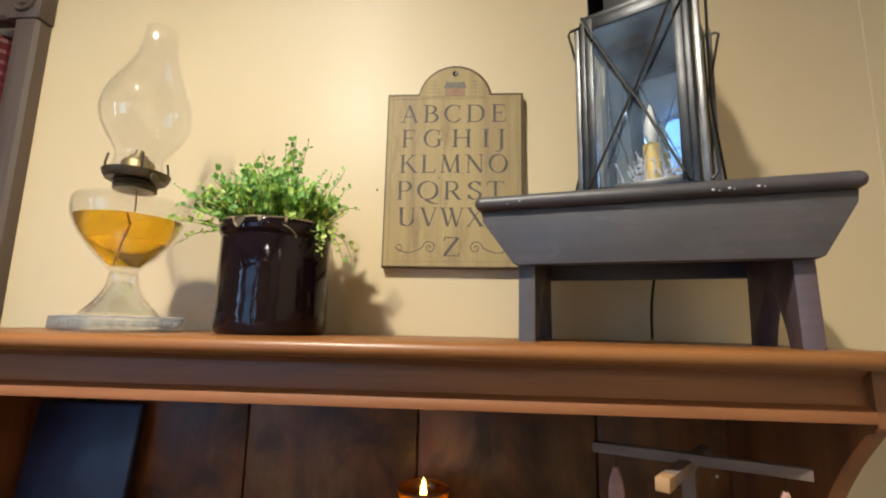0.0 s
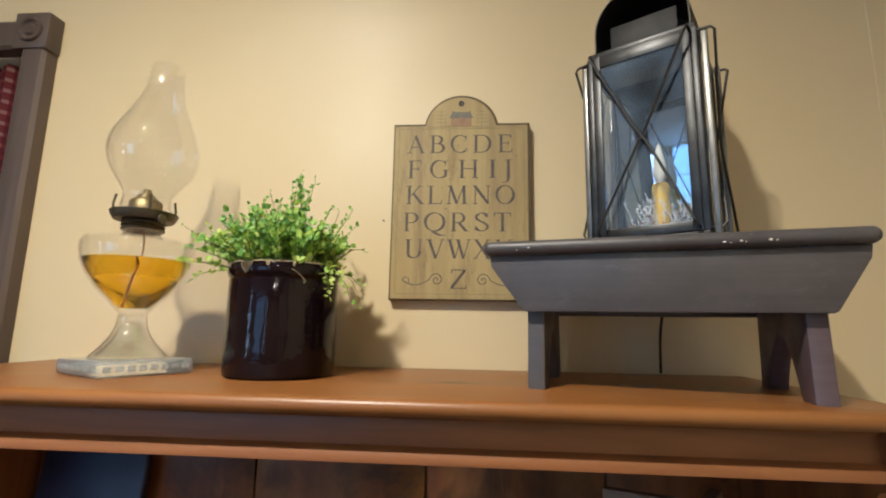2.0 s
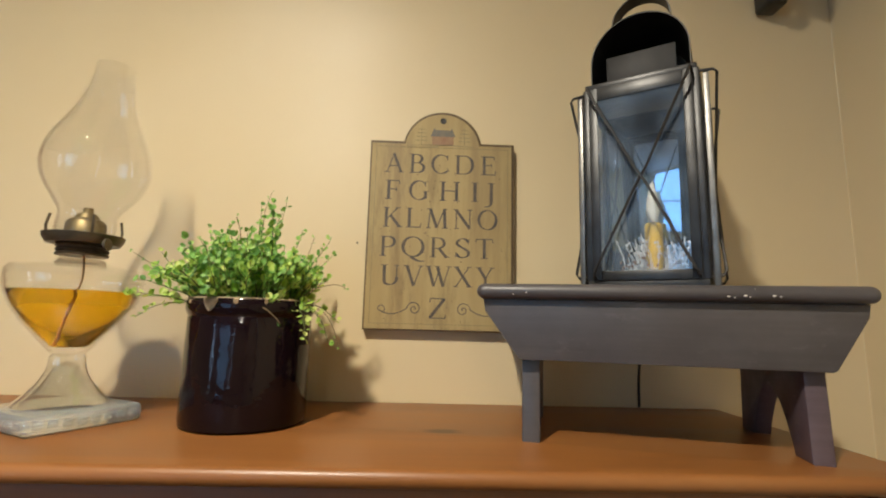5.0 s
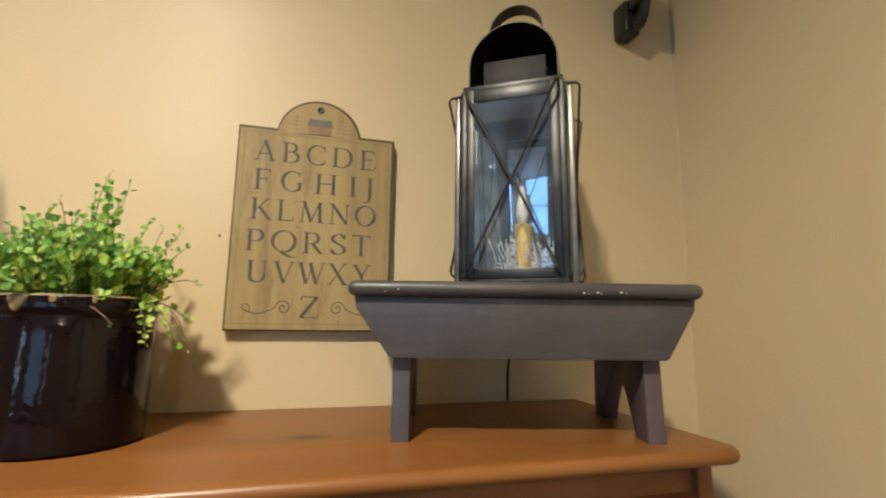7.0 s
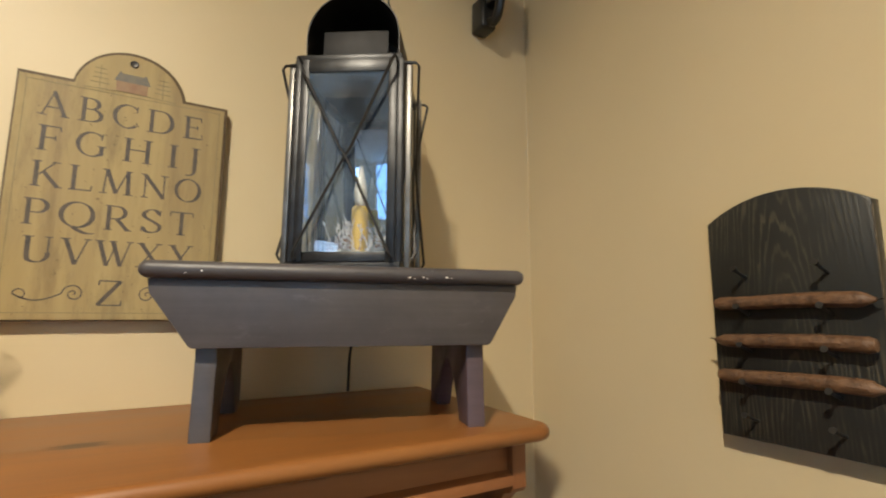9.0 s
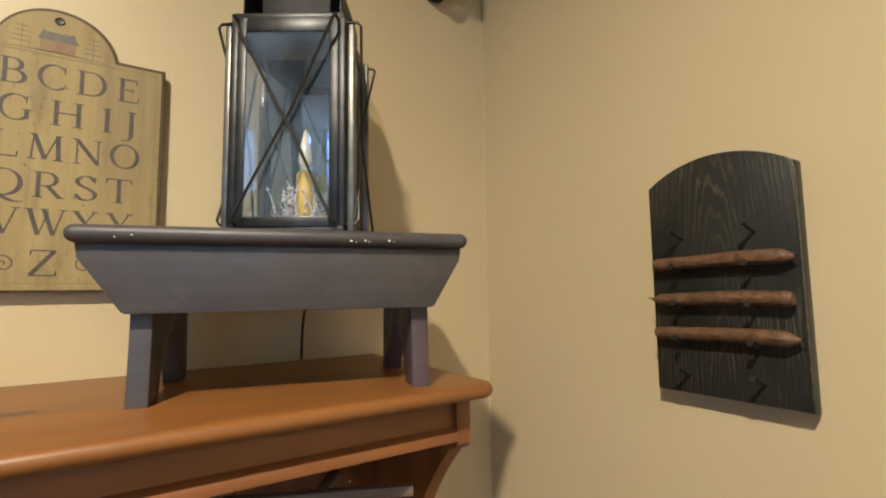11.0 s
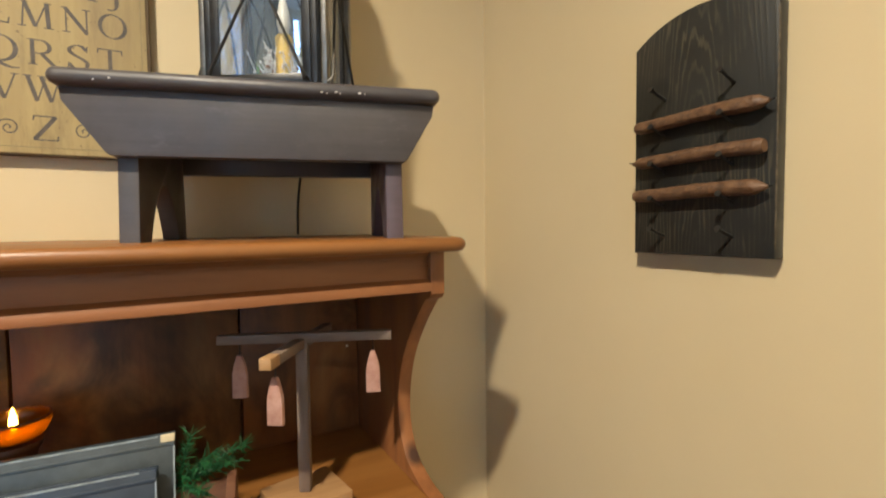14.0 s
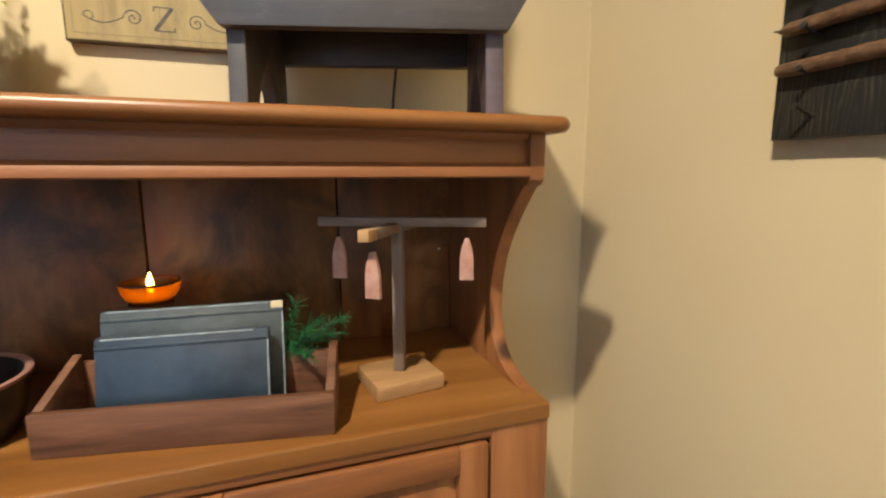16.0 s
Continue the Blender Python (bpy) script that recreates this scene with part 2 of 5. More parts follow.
M_thinline = painted("faded_line_paint", (0.20, 0.155, 0.07), (0.25, 0.20, 0.095), 0.6, 60.0)


def plaque_material():
    m, t, b = material("charcoal_stain", 0.42)
    v = coords(t, (1, 40, 5.0), random_shift=False)
    w = node(t, "ShaderNodeTexWave", Scale=1.5, Distortion=10.0, Detail=3.5)
    w.wave_type = "RINGS"
    t.links.new(v, w.inputs["Vector"])
    patch = ramp(t, noise_tex(t, coords(t, (1, 9, 7)), 1.0, 4.0), [(0.42, (0, 0, 0)), (0.62, (1, 1, 1))])
    line = ramp(t, w.outputs["Fac"], [(0.72, (0, 0, 0)), (0.97, (0.45, 0.45, 0.45))])
    k = mix(t, 1.0, line, patch, "MULTIPLY")
    base = ramp(t, noise_tex(t, coords(t, (8, 8, 8)), 1.0, 6.0), [(0.3, (0.010, 0.011, 0.0105)), (0.7, (0.022, 0.022, 0.020))])
    t.links.new(mix(t, k, base, (0.16, 0.135, 0.085)), b.inputs["Base Color"])
    relief(t, b, w.outputs["Fac"], 0.12, 0.0006)
    return m


M_plaque = plaque_material()
M_stick = painted("brown_wax", (0.058, 0.028, 0.014), (0.185, 0.094, 0.045), 0.55, 85.0, 260.0, 0.9, None, 0.0015)
M_black = plain("black_plastic", (0.012, 0.012, 0.012), 0.3)
M_cord = plain("black_cord", (0.012, 0.010, 0.010), 0.5)
M_crate = wood("weathered_crate", (0.050, 0.018, 0.009), (0.130, 0.055, 0.027), (0.24, 0.115, 0.062), 0, 0.60, 2.6, False, None, 0.35)
M_book = painted("blue_cloth", (0.012, 0.022, 0.040), (0.034, 0.050, 0.074), 0.40, 22.0, 700.0, 0.3)
M_book2 = painted("teal_cloth", (0.017, 0.027, 0.037), (0.054, 0.070, 0.080), 0.45, 26.0, 700.0, 0.3)
M_wear = plain("rubbed_cloth", (0.20, 0.24, 0.27), 0.7, 0.0, 0.5, 60.0)
M_tanwear = plain("rubbed_tan", (0.085, 0.066, 0.042), 0.7, 0.0, 0.7, 90.0)
M_paper = plain("old_paper", (0.55, 0.46, 0.30), 0.9)
M_rack = wood("grey_wood", (0.105, 0.072, 0.055), (0.165, 0.118, 0.092), (0.22, 0.165, 0.130), 2, 0.6, 1.6, False)
M_rack_x = wood("grey_wood_arm", (0.105, 0.072, 0.055), (0.165, 0.118, 0.092), (0.22, 0.165, 0.130), 0, 0.6, 1.6, False)
M_rack_base = wood("tan_wood", (0.22, 0.12, 0.05), (0.33, 0.19, 0.085), (0.42, 0.26, 0.13), 0, 0.55, 1.6, False)
M_pink = painted("faded_pink_paint", (0.34, 0.16, 0.12), (0.50, 0.30, 0.24), 0.7, 60.0)
M_candle = plain("brown_candle_wax", (0.10, 0.035, 0.012), 0.5)


def amber_material():
    m = bpy.data.materials.new("amber_glass")
    m.use_nodes = True
    t = m.node_tree
    t.nodes.remove(t.nodes["Principled BSDF"])
    tr = node(t, "ShaderNodeBsdfTransparent", Color=(1.0, 0.60, 0.11, 1))
    tl = node(t, "ShaderNodeBsdfTranslucent", Color=(0.56, 0.32, 0.035, 1))
    gl = node(t, "ShaderNodeBsdfGlossy", Color=(1, 0.8, 0.5, 1), Roughness=0.15)
    a = node(t, "ShaderNodeMixShader", Fac=0.62)
    b = node(t, "ShaderNodeMixShader", Fac=0.06)
    t.links.new(tr.outputs[0], a.inputs[1])
    t.links.new(tl.outputs[0], a.inputs[2])
    t.links.new(a.outputs[0], b.inputs[1])
    t.links.new(gl.outputs[0], b.inputs[2])
    t.links.new(b.outputs[0], t.nodes["Material Output"].inputs[0])
    return m


M_amber = amber_material()
M_flame = glow("flame", (1.0, 0.52, 0.07), 26.0)
M_waxa = plain("amber_wax", (0.90, 0.52, 0.10), 0.5)
M_sleeve = plain("yellow_sleeve", (0.80, 0.52, 0.08), 0.45)
M_bulb = plain("candle_bulb", (0.78, 0.76, 0.68), 0.25)
M_berry = plain("dried_berry", (0.28, 0.13, 0.07), 0.6)
M_pale_wire = plain("pale_wire", (0.70, 0.70, 0.70), 0.45)
M_casing = wood("brown_casing", (0.055, 0.038, 0.032), (0.090, 0.064, 0.052), (0.125, 0.092, 0.074), 2, 0.45, 1.0, False)
M_navy = painted("navy_fill", (0.010, 0.014, 0.045), (0.016, 0.021, 0.062), 0.45)
M_bowl = painted("dark_stoneware", (0.008, 0.006, 0.007), (0.018, 0.012, 0.014), 0.4)
M_rim = plain("pinkish_rim", (0.30, 0.15, 0.12), 0.6)
M_pineleaf = plain("pine_sprig", (0.014, 0.080, 0.026), 0.35, 0.0, 0.6, 60.0)


def leaf_material(name, c):
    m, t, b = material(name, 0.45)
    g = t.nodes.new("ShaderNodeNewGeometry")
    c = ramp(t, g.outputs["Random Per Island"], list(zip((0.0, 0.3, 0.65, 1.0), c)))
    t.links.new(c, b.inputs["Base Color"])
    tl = t.nodes.new("ShaderNodeBsdfTranslucent")
    t.links.new(mix(t, 1.0, c, (1.5, 1.4, 0.8), "MULTIPLY"), tl.inputs["Color"])
    mx = node(t, "ShaderNodeMixShader", Fac=0.32)
    t.links.new(b.outputs[0], mx.inputs[1])
    t.links.new(tl.outputs[0], mx.inputs[2])
    t.links.new(mx.outputs[0], t.nodes["Material Output"].inputs[0])
    return m


M_leaf = leaf_material("leaf", ((0.080, 0.200, 0.050), (0.150, 0.330, 0.075), (0.25, 0.46, 0.11), (0.40, 0.60, 0.18)))
M_leaf_young = leaf_material("young_leaf", ((0.17, 0.34, 0.045), (0.30, 0.48, 0.08), (0.45, 0.60, 0.14), (0.60, 0.68, 0.24)))
M_tendril = plain("brown_tendril", (0.16, 0.11, 0.05), 0.7)
M_stem = plain("stem", (0.10, 0.13, 0.03), 0.6)


def curtain_material():
    m, t, b = material("plaid_cloth", 0.9)
    v = coords(t, random_shift=False)
    sep = t.nodes.new("ShaderNodeSeparateXYZ")
    t.links.new(v, sep.inputs[0])
    waves = []
    for axis in (0, 2):
        mu = t.nodes.new("ShaderNodeMath")
        mu.operation = "MULTIPLY"
        mu.inputs[1].default_value = 260.0
        si = t.nodes.new("ShaderNodeMath")
        si.operation = "SINE"
        t.links.new(sep.outputs[axis], mu.inputs[0])
        t.links.new(mu.outputs[0], si.inputs[0])
        waves.append(ramp(t, si.outputs[0], [(0.45, (0.32, 0.05, 0.05)), (0.55, (0.62, 0.46, 0.42))]))
    t.links.new(mix(t, 1.0, waves[0], waves[1], "MULTIPLY"), b.inputs["Base Color"])
    b.inputs["Transmission Weight"].default_value = 0.0
    tl = node(t, "ShaderNodeBsdfTranslucent", Color=(0.30, 0.10, 0.11, 1))
    mx = node(t, "ShaderNodeMixShader", Fac=0.14)
    t.links.new(b.outputs[0], mx.inputs[1])
    t.links.new(tl.outputs[0], mx.inputs[2])
    t.links.new(mx.outputs[0], t.nodes["Material Output"].inputs[0])
    return m


M_curtain = curtain_material()
M_sky = glow("window_sky", (0.34, 0.62, 1.0), 2.6)
M_slit = glow("narrow_window_sky", (0.50, 0.70, 1.0), 3.6)
M_day = glow("daylight", (0.50, 0.70, 1.0), 1.8)
M_bright = glow("bright_daylight", (0.48, 0.68, 1.0), 7.0)


# ---- mesh helpers ----
def thing(name, label, category, at=(0, 0, 0), yaw=0.0, group="", kind=""):
    ob = new(name)
    ob.matrix_basis = pose(*at, 0, 0, yaw)
    ob.empty_display_size = 0.02
    return tagged(ob, label, category, group, kind)


def finish(name, bm, mats, smooth=True):
    bmesh.ops.recalc_face_normals(bm, faces=bm.faces)
    me = bpy.data.meshes.new(name)
    bm.to_mesh(me)
    bm.free()
    for m in mats if isinstance(mats, (list, tuple)) else [mats]:
        me.materials.append(m)
    if smooth:
        me.polygons.foreach_set("use_smooth", [True] * len(me.polygons))
        me.set_sharp_from_angle(angle=radians(32))
    return me


def part(name, bm, mats, parent, label="", smooth=True):
    ob = new(name, finish(name, bm, mats, smooth))
    ob.parent = parent
    return tagged(ob, label)


def solid(name, bm, mats, label, category, at=(0, 0, 0), yaw=0.0, group="", kind="", smooth=True):
    ob = new(name, finish(name, bm, mats, smooth))
    ob.matrix_basis = pose(*at, 0, 0, yaw)
    return tagged(ob, label, category, group, kind)


def box(x0, x1, y0, y1, z0, z1, bevel=0.0015, segs=2, bm=None):
    b = bmesh.new()
    r = bmesh.ops.create_cube(b, size=1.0)
    for v in b.verts:
        v.co = Vector((x0 + (v.co.x + 0.5) * (x1 - x0), y0 + (v.co.y + 0.5) * (y1 - y0), z0 + (v.co.z + 0.5) * (z1 - z0)))
    if bevel:
        bmesh.ops.bevel(b, geom=b.edges[:], offset=bevel, segments=segs, profile=0.5, affect="EDGES")
    return join(bm, b)


def join(bm, b, m=None):
    if m is not None:
        bmesh.ops.transform(b, matrix=m, verts=b.verts)
    if bm is None:
        return b
    me = bpy.data.meshes.new("scratch")
    b.to_mesh(me)
    b.free()
    bm.from_mesh(me)
    bpy.data.meshes.remove(me)
    return bm


def prism(points, axis, a, c, bevel=0.0015, segs=2, bm=None):
    """A flat outline, given in the two axes other than axis, drawn out from a to c along axis."""
    b = bmesh.new()
    rows = []
    for k in (a, c):
        row = []
        for p, q in points:
            co = [p, q]
            co.insert(axis, k)
            row.append(b.verts.new(co))
        rows.append(row)
    n = len(points)
    b.faces.new(rows[0])
    b.faces.new(rows[1][::-1])
    for i in range(n):
        j = (i + 1) % n
        b.faces.new((rows[0][i], rows[1][i], rows[1][j], rows[0][j]))
    bmesh.ops.recalc_face_normals(b, faces=b.faces)
    if bevel:
        rim = [e for e in b.edges if len(e.link_faces) == 2 and any(len(f.verts) == n and n > 4 or n == 4 for f in e.link_faces)]
        bmesh.ops.bevel(b, geom=rim, offset=bevel, segments=segs, profile=0.5, affect="EDGES", clamp_overlap=True)
    return join(bm, b)


def lathe(profile, steps=48, bm=None, closed=False, at=(0, 0, 0)):
    """Turns (radius, height) pairs round the z axis."""
    b = bmesh.new()
    rings = []
    for r, z in profile:
        if r < 1e-5:
            rings.append([b.verts.new((at[0], at[1], at[2] + z))])
        else:
            rings.append([b.verts.new((at[0] + r * math.cos(2 * math.pi * i / steps), at[1] + r * math.sin(2 * math.pi * i / steps), at[2] + z)) for i in range(steps)])
    pairs = list(zip(rings, rings[1:])) + ([(rings[-1], rings[0])] if closed else [])
    for p, q in pairs:
        for i in range(steps):
            j = (i + 1) % steps
            vs = [p[i % len(p)], p[j % len(p)], q[j % len(q)], q[i % len(q)]]
            vs = list(dict.fromkeys(vs))
            if len(vs) > 2:
                b.faces.new(vs)
    return join(bm, b)


def tube(points, radius, sides=8, bm=None, taper=1.0):
    """A round bar along the given points; taper: the end's radius over the start's."""
    b = bmesh.new()
    pts = [Vector(p) for p in points]
    rings = []
    side = None
    for i, p in enumerate(pts):
        d = (pts[min(i + 1, len(pts) - 1)] - pts[max(i - 1, 0)]).normalized()
        if side is None:
            side = d.orthogonal().normalized()
        side = (side - d * side.dot(d)).normalized()
        up = d.cross(side)
        r = radius * (1 + (taper - 1) * i / max(1, len(pts) - 1))
        rings.append([b.verts.new(p + r * (math.cos(2 * math.pi * k / sides) * side + math.sin(2 * math.pi * k / sides) * up)) for k in range(sides)])
    for p, q in zip(rings, rings[1:]):
        for k in range(sides):
            b.faces.new((p[k], p[(k + 1) % sides], q[(k + 1) % sides], q[k]))
    b.faces.new(rings[0][::-1])
    b.faces.new(rings[-1])
    return join(bm, b)


def smoothed(points, n=8):
    """A Catmull-Rom line through the points."""
    pts = [Vector(p) for p in points]
    out = []
    for i in range(len(pts) - 1):
        a, p, q, d = pts[max(i - 1, 0)], pts[i], pts[i + 1], pts[min(i + 2, len(pts) - 1)]
        for k in range(n):
            u = k / n
            out.append(0.5 * (2 * p + (q - a) * u + (2 * a - 5 * p + 4 * q - d) * u * u + (3 * p - a - 3 * q + d) * u ** 3))
    return out + [pts[-1]]


# ---- setting ----
CORNER, WALL, CEIL = 0.875, 1.0, 2.44
WEST, SOUTH = -3.2, -3.5


def structure(name, bm, mat, label, smooth=False):
    return solid(name, bm, mat, label, name.split("_")[0], kind="structure", smooth=smooth)


structure("floor", box(WEST - 0.1, CORNER + 0.1, SOUTH - 0.1, WALL + 0.1, -0.1, 0.0, 0), M_floor, "dark brown wooden floor")
structure("ceiling", box(WEST - 0.1, CORNER + 0.1, SOUTH - 0.1, WALL + 0.1, CEIL, CEIL + 0.1, 0), M_ceil, "off-white painted ceiling")
# north wall round the curtained window
W0, W1, WZ0, WZ1 = -1.50, -0.779, 0.95, 1.840
bm = box(WEST - 0.1, W0, WALL, WALL + 0.1, 0, CEIL, 0)
box(W1, CORNER + 0.1, WALL, WALL + 0.1, 0, CEIL, 0, bm=bm)
box(W0, W1, WALL, WALL + 0.1, 0, WZ0, 0, bm=bm)
box(W0, W1, WALL, WALL + 0.1, WZ1, CEIL, 0, bm=bm)
structure("wall_north", bm, M_wall, "tan satin-painted plaster wall")
# east wall round an unseen narrow window, added for a bright streak on the crock
E0, E1 = -0.98, -0.78
bm = box(CORNER, CORNER + 0.1, SOUTH - 0.1, E0, 0, CEIL, 0)
box(CORNER, CORNER + 0.1, E1, WALL, 0, CEIL, 0, bm=bm)
box(CORNER, CORNER + 0.1, E0, E1, 0, 0.8, 0, bm=bm)
box(CORNER, CORNER + 0.1, E0, E1, 2.1, CEIL, 0, bm=bm)
structure("wall_east", bm, M_wall, "tan satin-painted plaster wall")
V0, V1 = -2.44, -2.02
bm = box(WEST - 0.1, WEST, SOUTH, V0, 0, CEIL, 0)
box(WEST - 0.1, WEST, V1, WALL, 0, CEIL, 0, bm=bm)
box(WEST - 0.1, WEST, V0, V1, 0, 0.5, 0, bm=bm)
box(WEST - 0.1, WEST, V0, V1, 2.2, CEIL, 0, bm=bm)
structure("wall_west", bm, M_wall, "tan satin-painted plaster wall")
structure("trim", prism([(CORNER, WALL), (CORNER - 0.0012, WALL), (CORNER - 0.0005, WALL - 0.0005), (CORNER, WALL - 0.0012)], 2, 0.0, CEIL, 0), M_wall, "painted caulk bead in wall corner")
# south wall round the daylit window
S0, S1, SZ0, SZ1 = -3.06, -1.45, 0.35, 2.36
bm = box(WEST - 0.1, S0, SOUTH - 0.1, SOUTH, 0, CEIL, 0)
T0, T1 = -1.12, -0.86
box(S1, T0, SOUTH - 0.1, SOUTH, 0, CEIL, 0, bm=bm)
box(T1, CORNER, SOUTH - 0.1, SOUTH, 0, CEIL, 0, bm=bm)
box(T0, T1, SOUTH - 0.1, SOUTH, 0, 0.5, 0, bm=bm)
box(T0, T1, SOUTH - 0.1, SOUTH, 2.3, CEIL, 0, bm=bm)
box(S0, S1, SOUTH - 0.1, SOUTH, 0, SZ0, 0, bm=bm)
box(S0, S1, SOUTH - 0.1, SOUTH, SZ1, CEIL, 0, bm=bm)
structure("wall_south", bm, M_wall, "tan satin-painted plaster wall")


def backdrop(x0, x1, y, z0, z1, mat):
    structure("backdrop", box(x0, x1, y - 0.01, y + 0.01, z0, z1, 0), mat, "pale blue daylight outside the window")


structure("backdrop", box(WEST - 0.62, WEST - 0.60, V0 - 0.6, V1 + 0.6, 0.4, 2.5, 0), M_bright, "pale blue daylight outside the window")
structure("backdrop", box(T0 - 0.05, T1 + 0.25, SOUTH - 0.32, SOUTH - 0.30, 0.5, 2.5, 0), M_slit, "bright daylight outside the window")
backdrop(S0 - 0.5, S1 + 0.10, SOUTH - 0.5, 0.1, 4.2, M_sky)
structure("backdrop", box(CORNER + 0.40, CORNER + 0.42, E0 - 0.4, E1 + 0.4, 0.5, 2.4, 0), M_slit, "bright daylight outside the window")
backdrop(W0 - 0.5, W1 + 0.3, WALL + 0.5, 0.4, 2.3, M_day)


def sash(name, x0, x1, y, z0, z1):
    win = thing(name, "wooden sash window with clear glass", "window", kind="structure")
    for a, b, c, d in ((x0, x1, z1 - 0.04, z1), (x0, x1, z0, z0 + 0.04), (x0, x0 + 0.04, z0 + 0.04, z1 - 0.04), (x1 - 0.04, x1, z0 + 0.04, z1 - 0.04), (x0 + 0.04, x1 - 0.04, (z0 + z1) / 2 - 0.018, (z0 + z1) / 2 + 0.018)):
        part("window_frame", box(a, b, y - 0.015, y + 0.015, c, d, 0.002), M_casing, win)
    for c, d in ((z0 + 0.04, (z0 + z1) / 2 - 0.018), ((z0 + z1) / 2 + 0.018, z1 - 0.04)):
        g = part("pane", box(x0 + 0.04, x1 - 0.04, y - 0.002, y + 0.002, c, d, 0), M_pane, win, smooth=False)
        g.visible_shadow = False
    return win


west_window = sash("window_3", V0, V1, 0.05, 0.5, 2.2)
west_window.matrix_basis = Matrix.Translation((WEST, 0, 0)) @ pose(0, 0, 0, 0, 0, 90)
east_window = sash("window_5", E0, E1, -0.05, 0.8, 2.1)
east_window.matrix_basis = Matrix.Translation((CORNER, 0, 0)) @ pose(0, 0, 0, 0, 0, 90)
sash("window_4", T0, T1, SOUTH - 0.05, 0.5, 2.3)
sash("window_2", S0, S1, SOUTH - 0.05, SZ0, SZ1)
win1 = sash("window_1", W0, W1, WALL + 0.05, WZ0, WZ1)


def rosette(cx, cz):
    b = box(cx - 0.038, cx + 0.038, WALL - 0.036, WALL, cz - 0.040, cz + 0.040, 0.003)
    ring = lathe([(0.0, 0.004), (0.010, 0.004), (0.013, 0.0), (0.018, 0.0), (0.021, 0.005), (0.025, 0.005), (0.028, -0.003), (0.028, -0.006)], 32)
    join(b, ring, Matrix.Translation((cx, WALL - 0.0365, cz)) @ pose(0, 0, 0, 90))
    return b


for name, b in (("casing", prism([(-0.781, 0.972), (-0.776, 0.968), (-0.735, 0.968), (-0.729, 0.975), (-0.729, 1.0), (-0.781, 1.0)], 2, 0.90, 1.8405, 0)),
                ("casing", prism([(W0 - 0.06, 0.972), (W0 - 0.055, 0.966), (W0 - 0.008, 0.966), (W0 + 0.002, 0.975), (W0 + 0.002, 1.0), (W0 - 0.06, 1.0)], 2, 0.90, 1.8405, 0)),
                ("header", prism([(0.972, 1.843), (0.966, 1.849), (0.966, 1.900), (0.972, 1.907), (1.0, 1.907), (1.0, 1.843)], 0, W0 + 0.005, -0.8005, 0)),
                ("corner_block", rosette(-0.7620, 1.881)), ("corner_block", rosette(W0 - 0.034, 1.881)),
                ("window_sill", box(W0 - 0.09, -0.66, 0.93, 1.0, 0.87, 0.90, 0.004))):
    part(name, b, M_casing, win1)

# gathered curtain inside the casing
b = bmesh.new()
grid = []
for i in range(121):
    u = i / 120
    x = W0 + 0.005 + u * (W1 - W0 - 0.01)
    grid.append([b.verts.new((x, 1.012 + 0.010 * math.sin(u * 88) + 0.004 * math.sin(u * 211 + z * 3), z)) for z in (0.96, 1.15, 1.35, 1.55, 1.73, 1.80, 1.830)])
for p, q in zip(grid, grid[1:]):
    for k in range(6):
        b.faces.new((p[k], q[k], q[k + 1], p[k + 1]))
bmesh.ops.solidify(b, geom=b.faces[:], thickness=0.001)
solid("curtain", b, M_curtain, "gathered maroon and white plaid curtain in window", "curtain")

# ---- hutch ----
TOP, SHELF = 1.22, 0.864
HX0, HX1 = -0.62, 0.582
hutch = thing("hutch", "honey-stained pine hutch standing in the room corner", "hutch", (0, 0, 0))


def rounded_board(x0, x1, y0, y1, top, t, rc, back_too=False):
    """A board with a half-round edge along its front and ends, and rounded corners."""
    b = bmesh.new()
    rings = []
    for k in range(9):
        a = math.pi * k / 8
        inset = t / 2 * (1 - math.sin(a))
        z = top - t / 2 - t / 2 * math.cos(a)
        l, r, f, e = x0 + inset, x1 - inset, y0 + inset, y1 - (inset if back_too else 0.0)
        q = max(rc - inset, 0.002)
        corners = [(l + q, f + q, 180), (r - q, f + q, 270)] + ([(r - q, e - q, 0), (l + q, e - q, 90)] if back_too else [])
        outline = [(cx + q * math.cos(radians(a0 + 90 * i / 6)), cy + q * math.sin(radians(a0 + 90 * i / 6))) for cx, cy, a0 in corners for i in range(7)]
        if not back_too:
            outline += [(r, e), (l, e)]
        rings.append([b.verts.new((x, y, z)) for x, y in outline])
    n = len(rings[0])
    for p, q in zip(rings, rings[1:]):
        for i in range(n):
            b.faces.new((p[i], p[(i + 1) % n], q[(i + 1) % n], q[i]))
    b.faces.new(rings[0][::-1])
    b.faces.new(rings[-1])
    return b


part("top_board", rounded_board(HX0 - 0.028, HX1 + 0.026, 0.640, 0.998, TOP, 0.0180, 0.026), M_top, hutch)
part("apron", box(HX0 + 0.02, HX1 - 0.020, 0.680, 0.700, 1.150, 1.202, 0.001), M_pine_x, hutch)
part("apron_moulding", prism([(0.680, 1.166), (0.677, 1.165), (0.671, 1.161), (0.669, 1.156), (0.670, 1.150), (0.680, 1.148), (0.698, 1.1495)], 0, HX0 + 0.02, HX1 - 0.020, 0), M_pine_x, hutch)
part("top_moulding", prism([(0.680, 1.2015), (0.675, 1.2015), (0.676, 1.198), (0.680, 1.194)], 0, HX0 + 0.02, HX1 - 0.020, 0), M_pine_x, hutch)


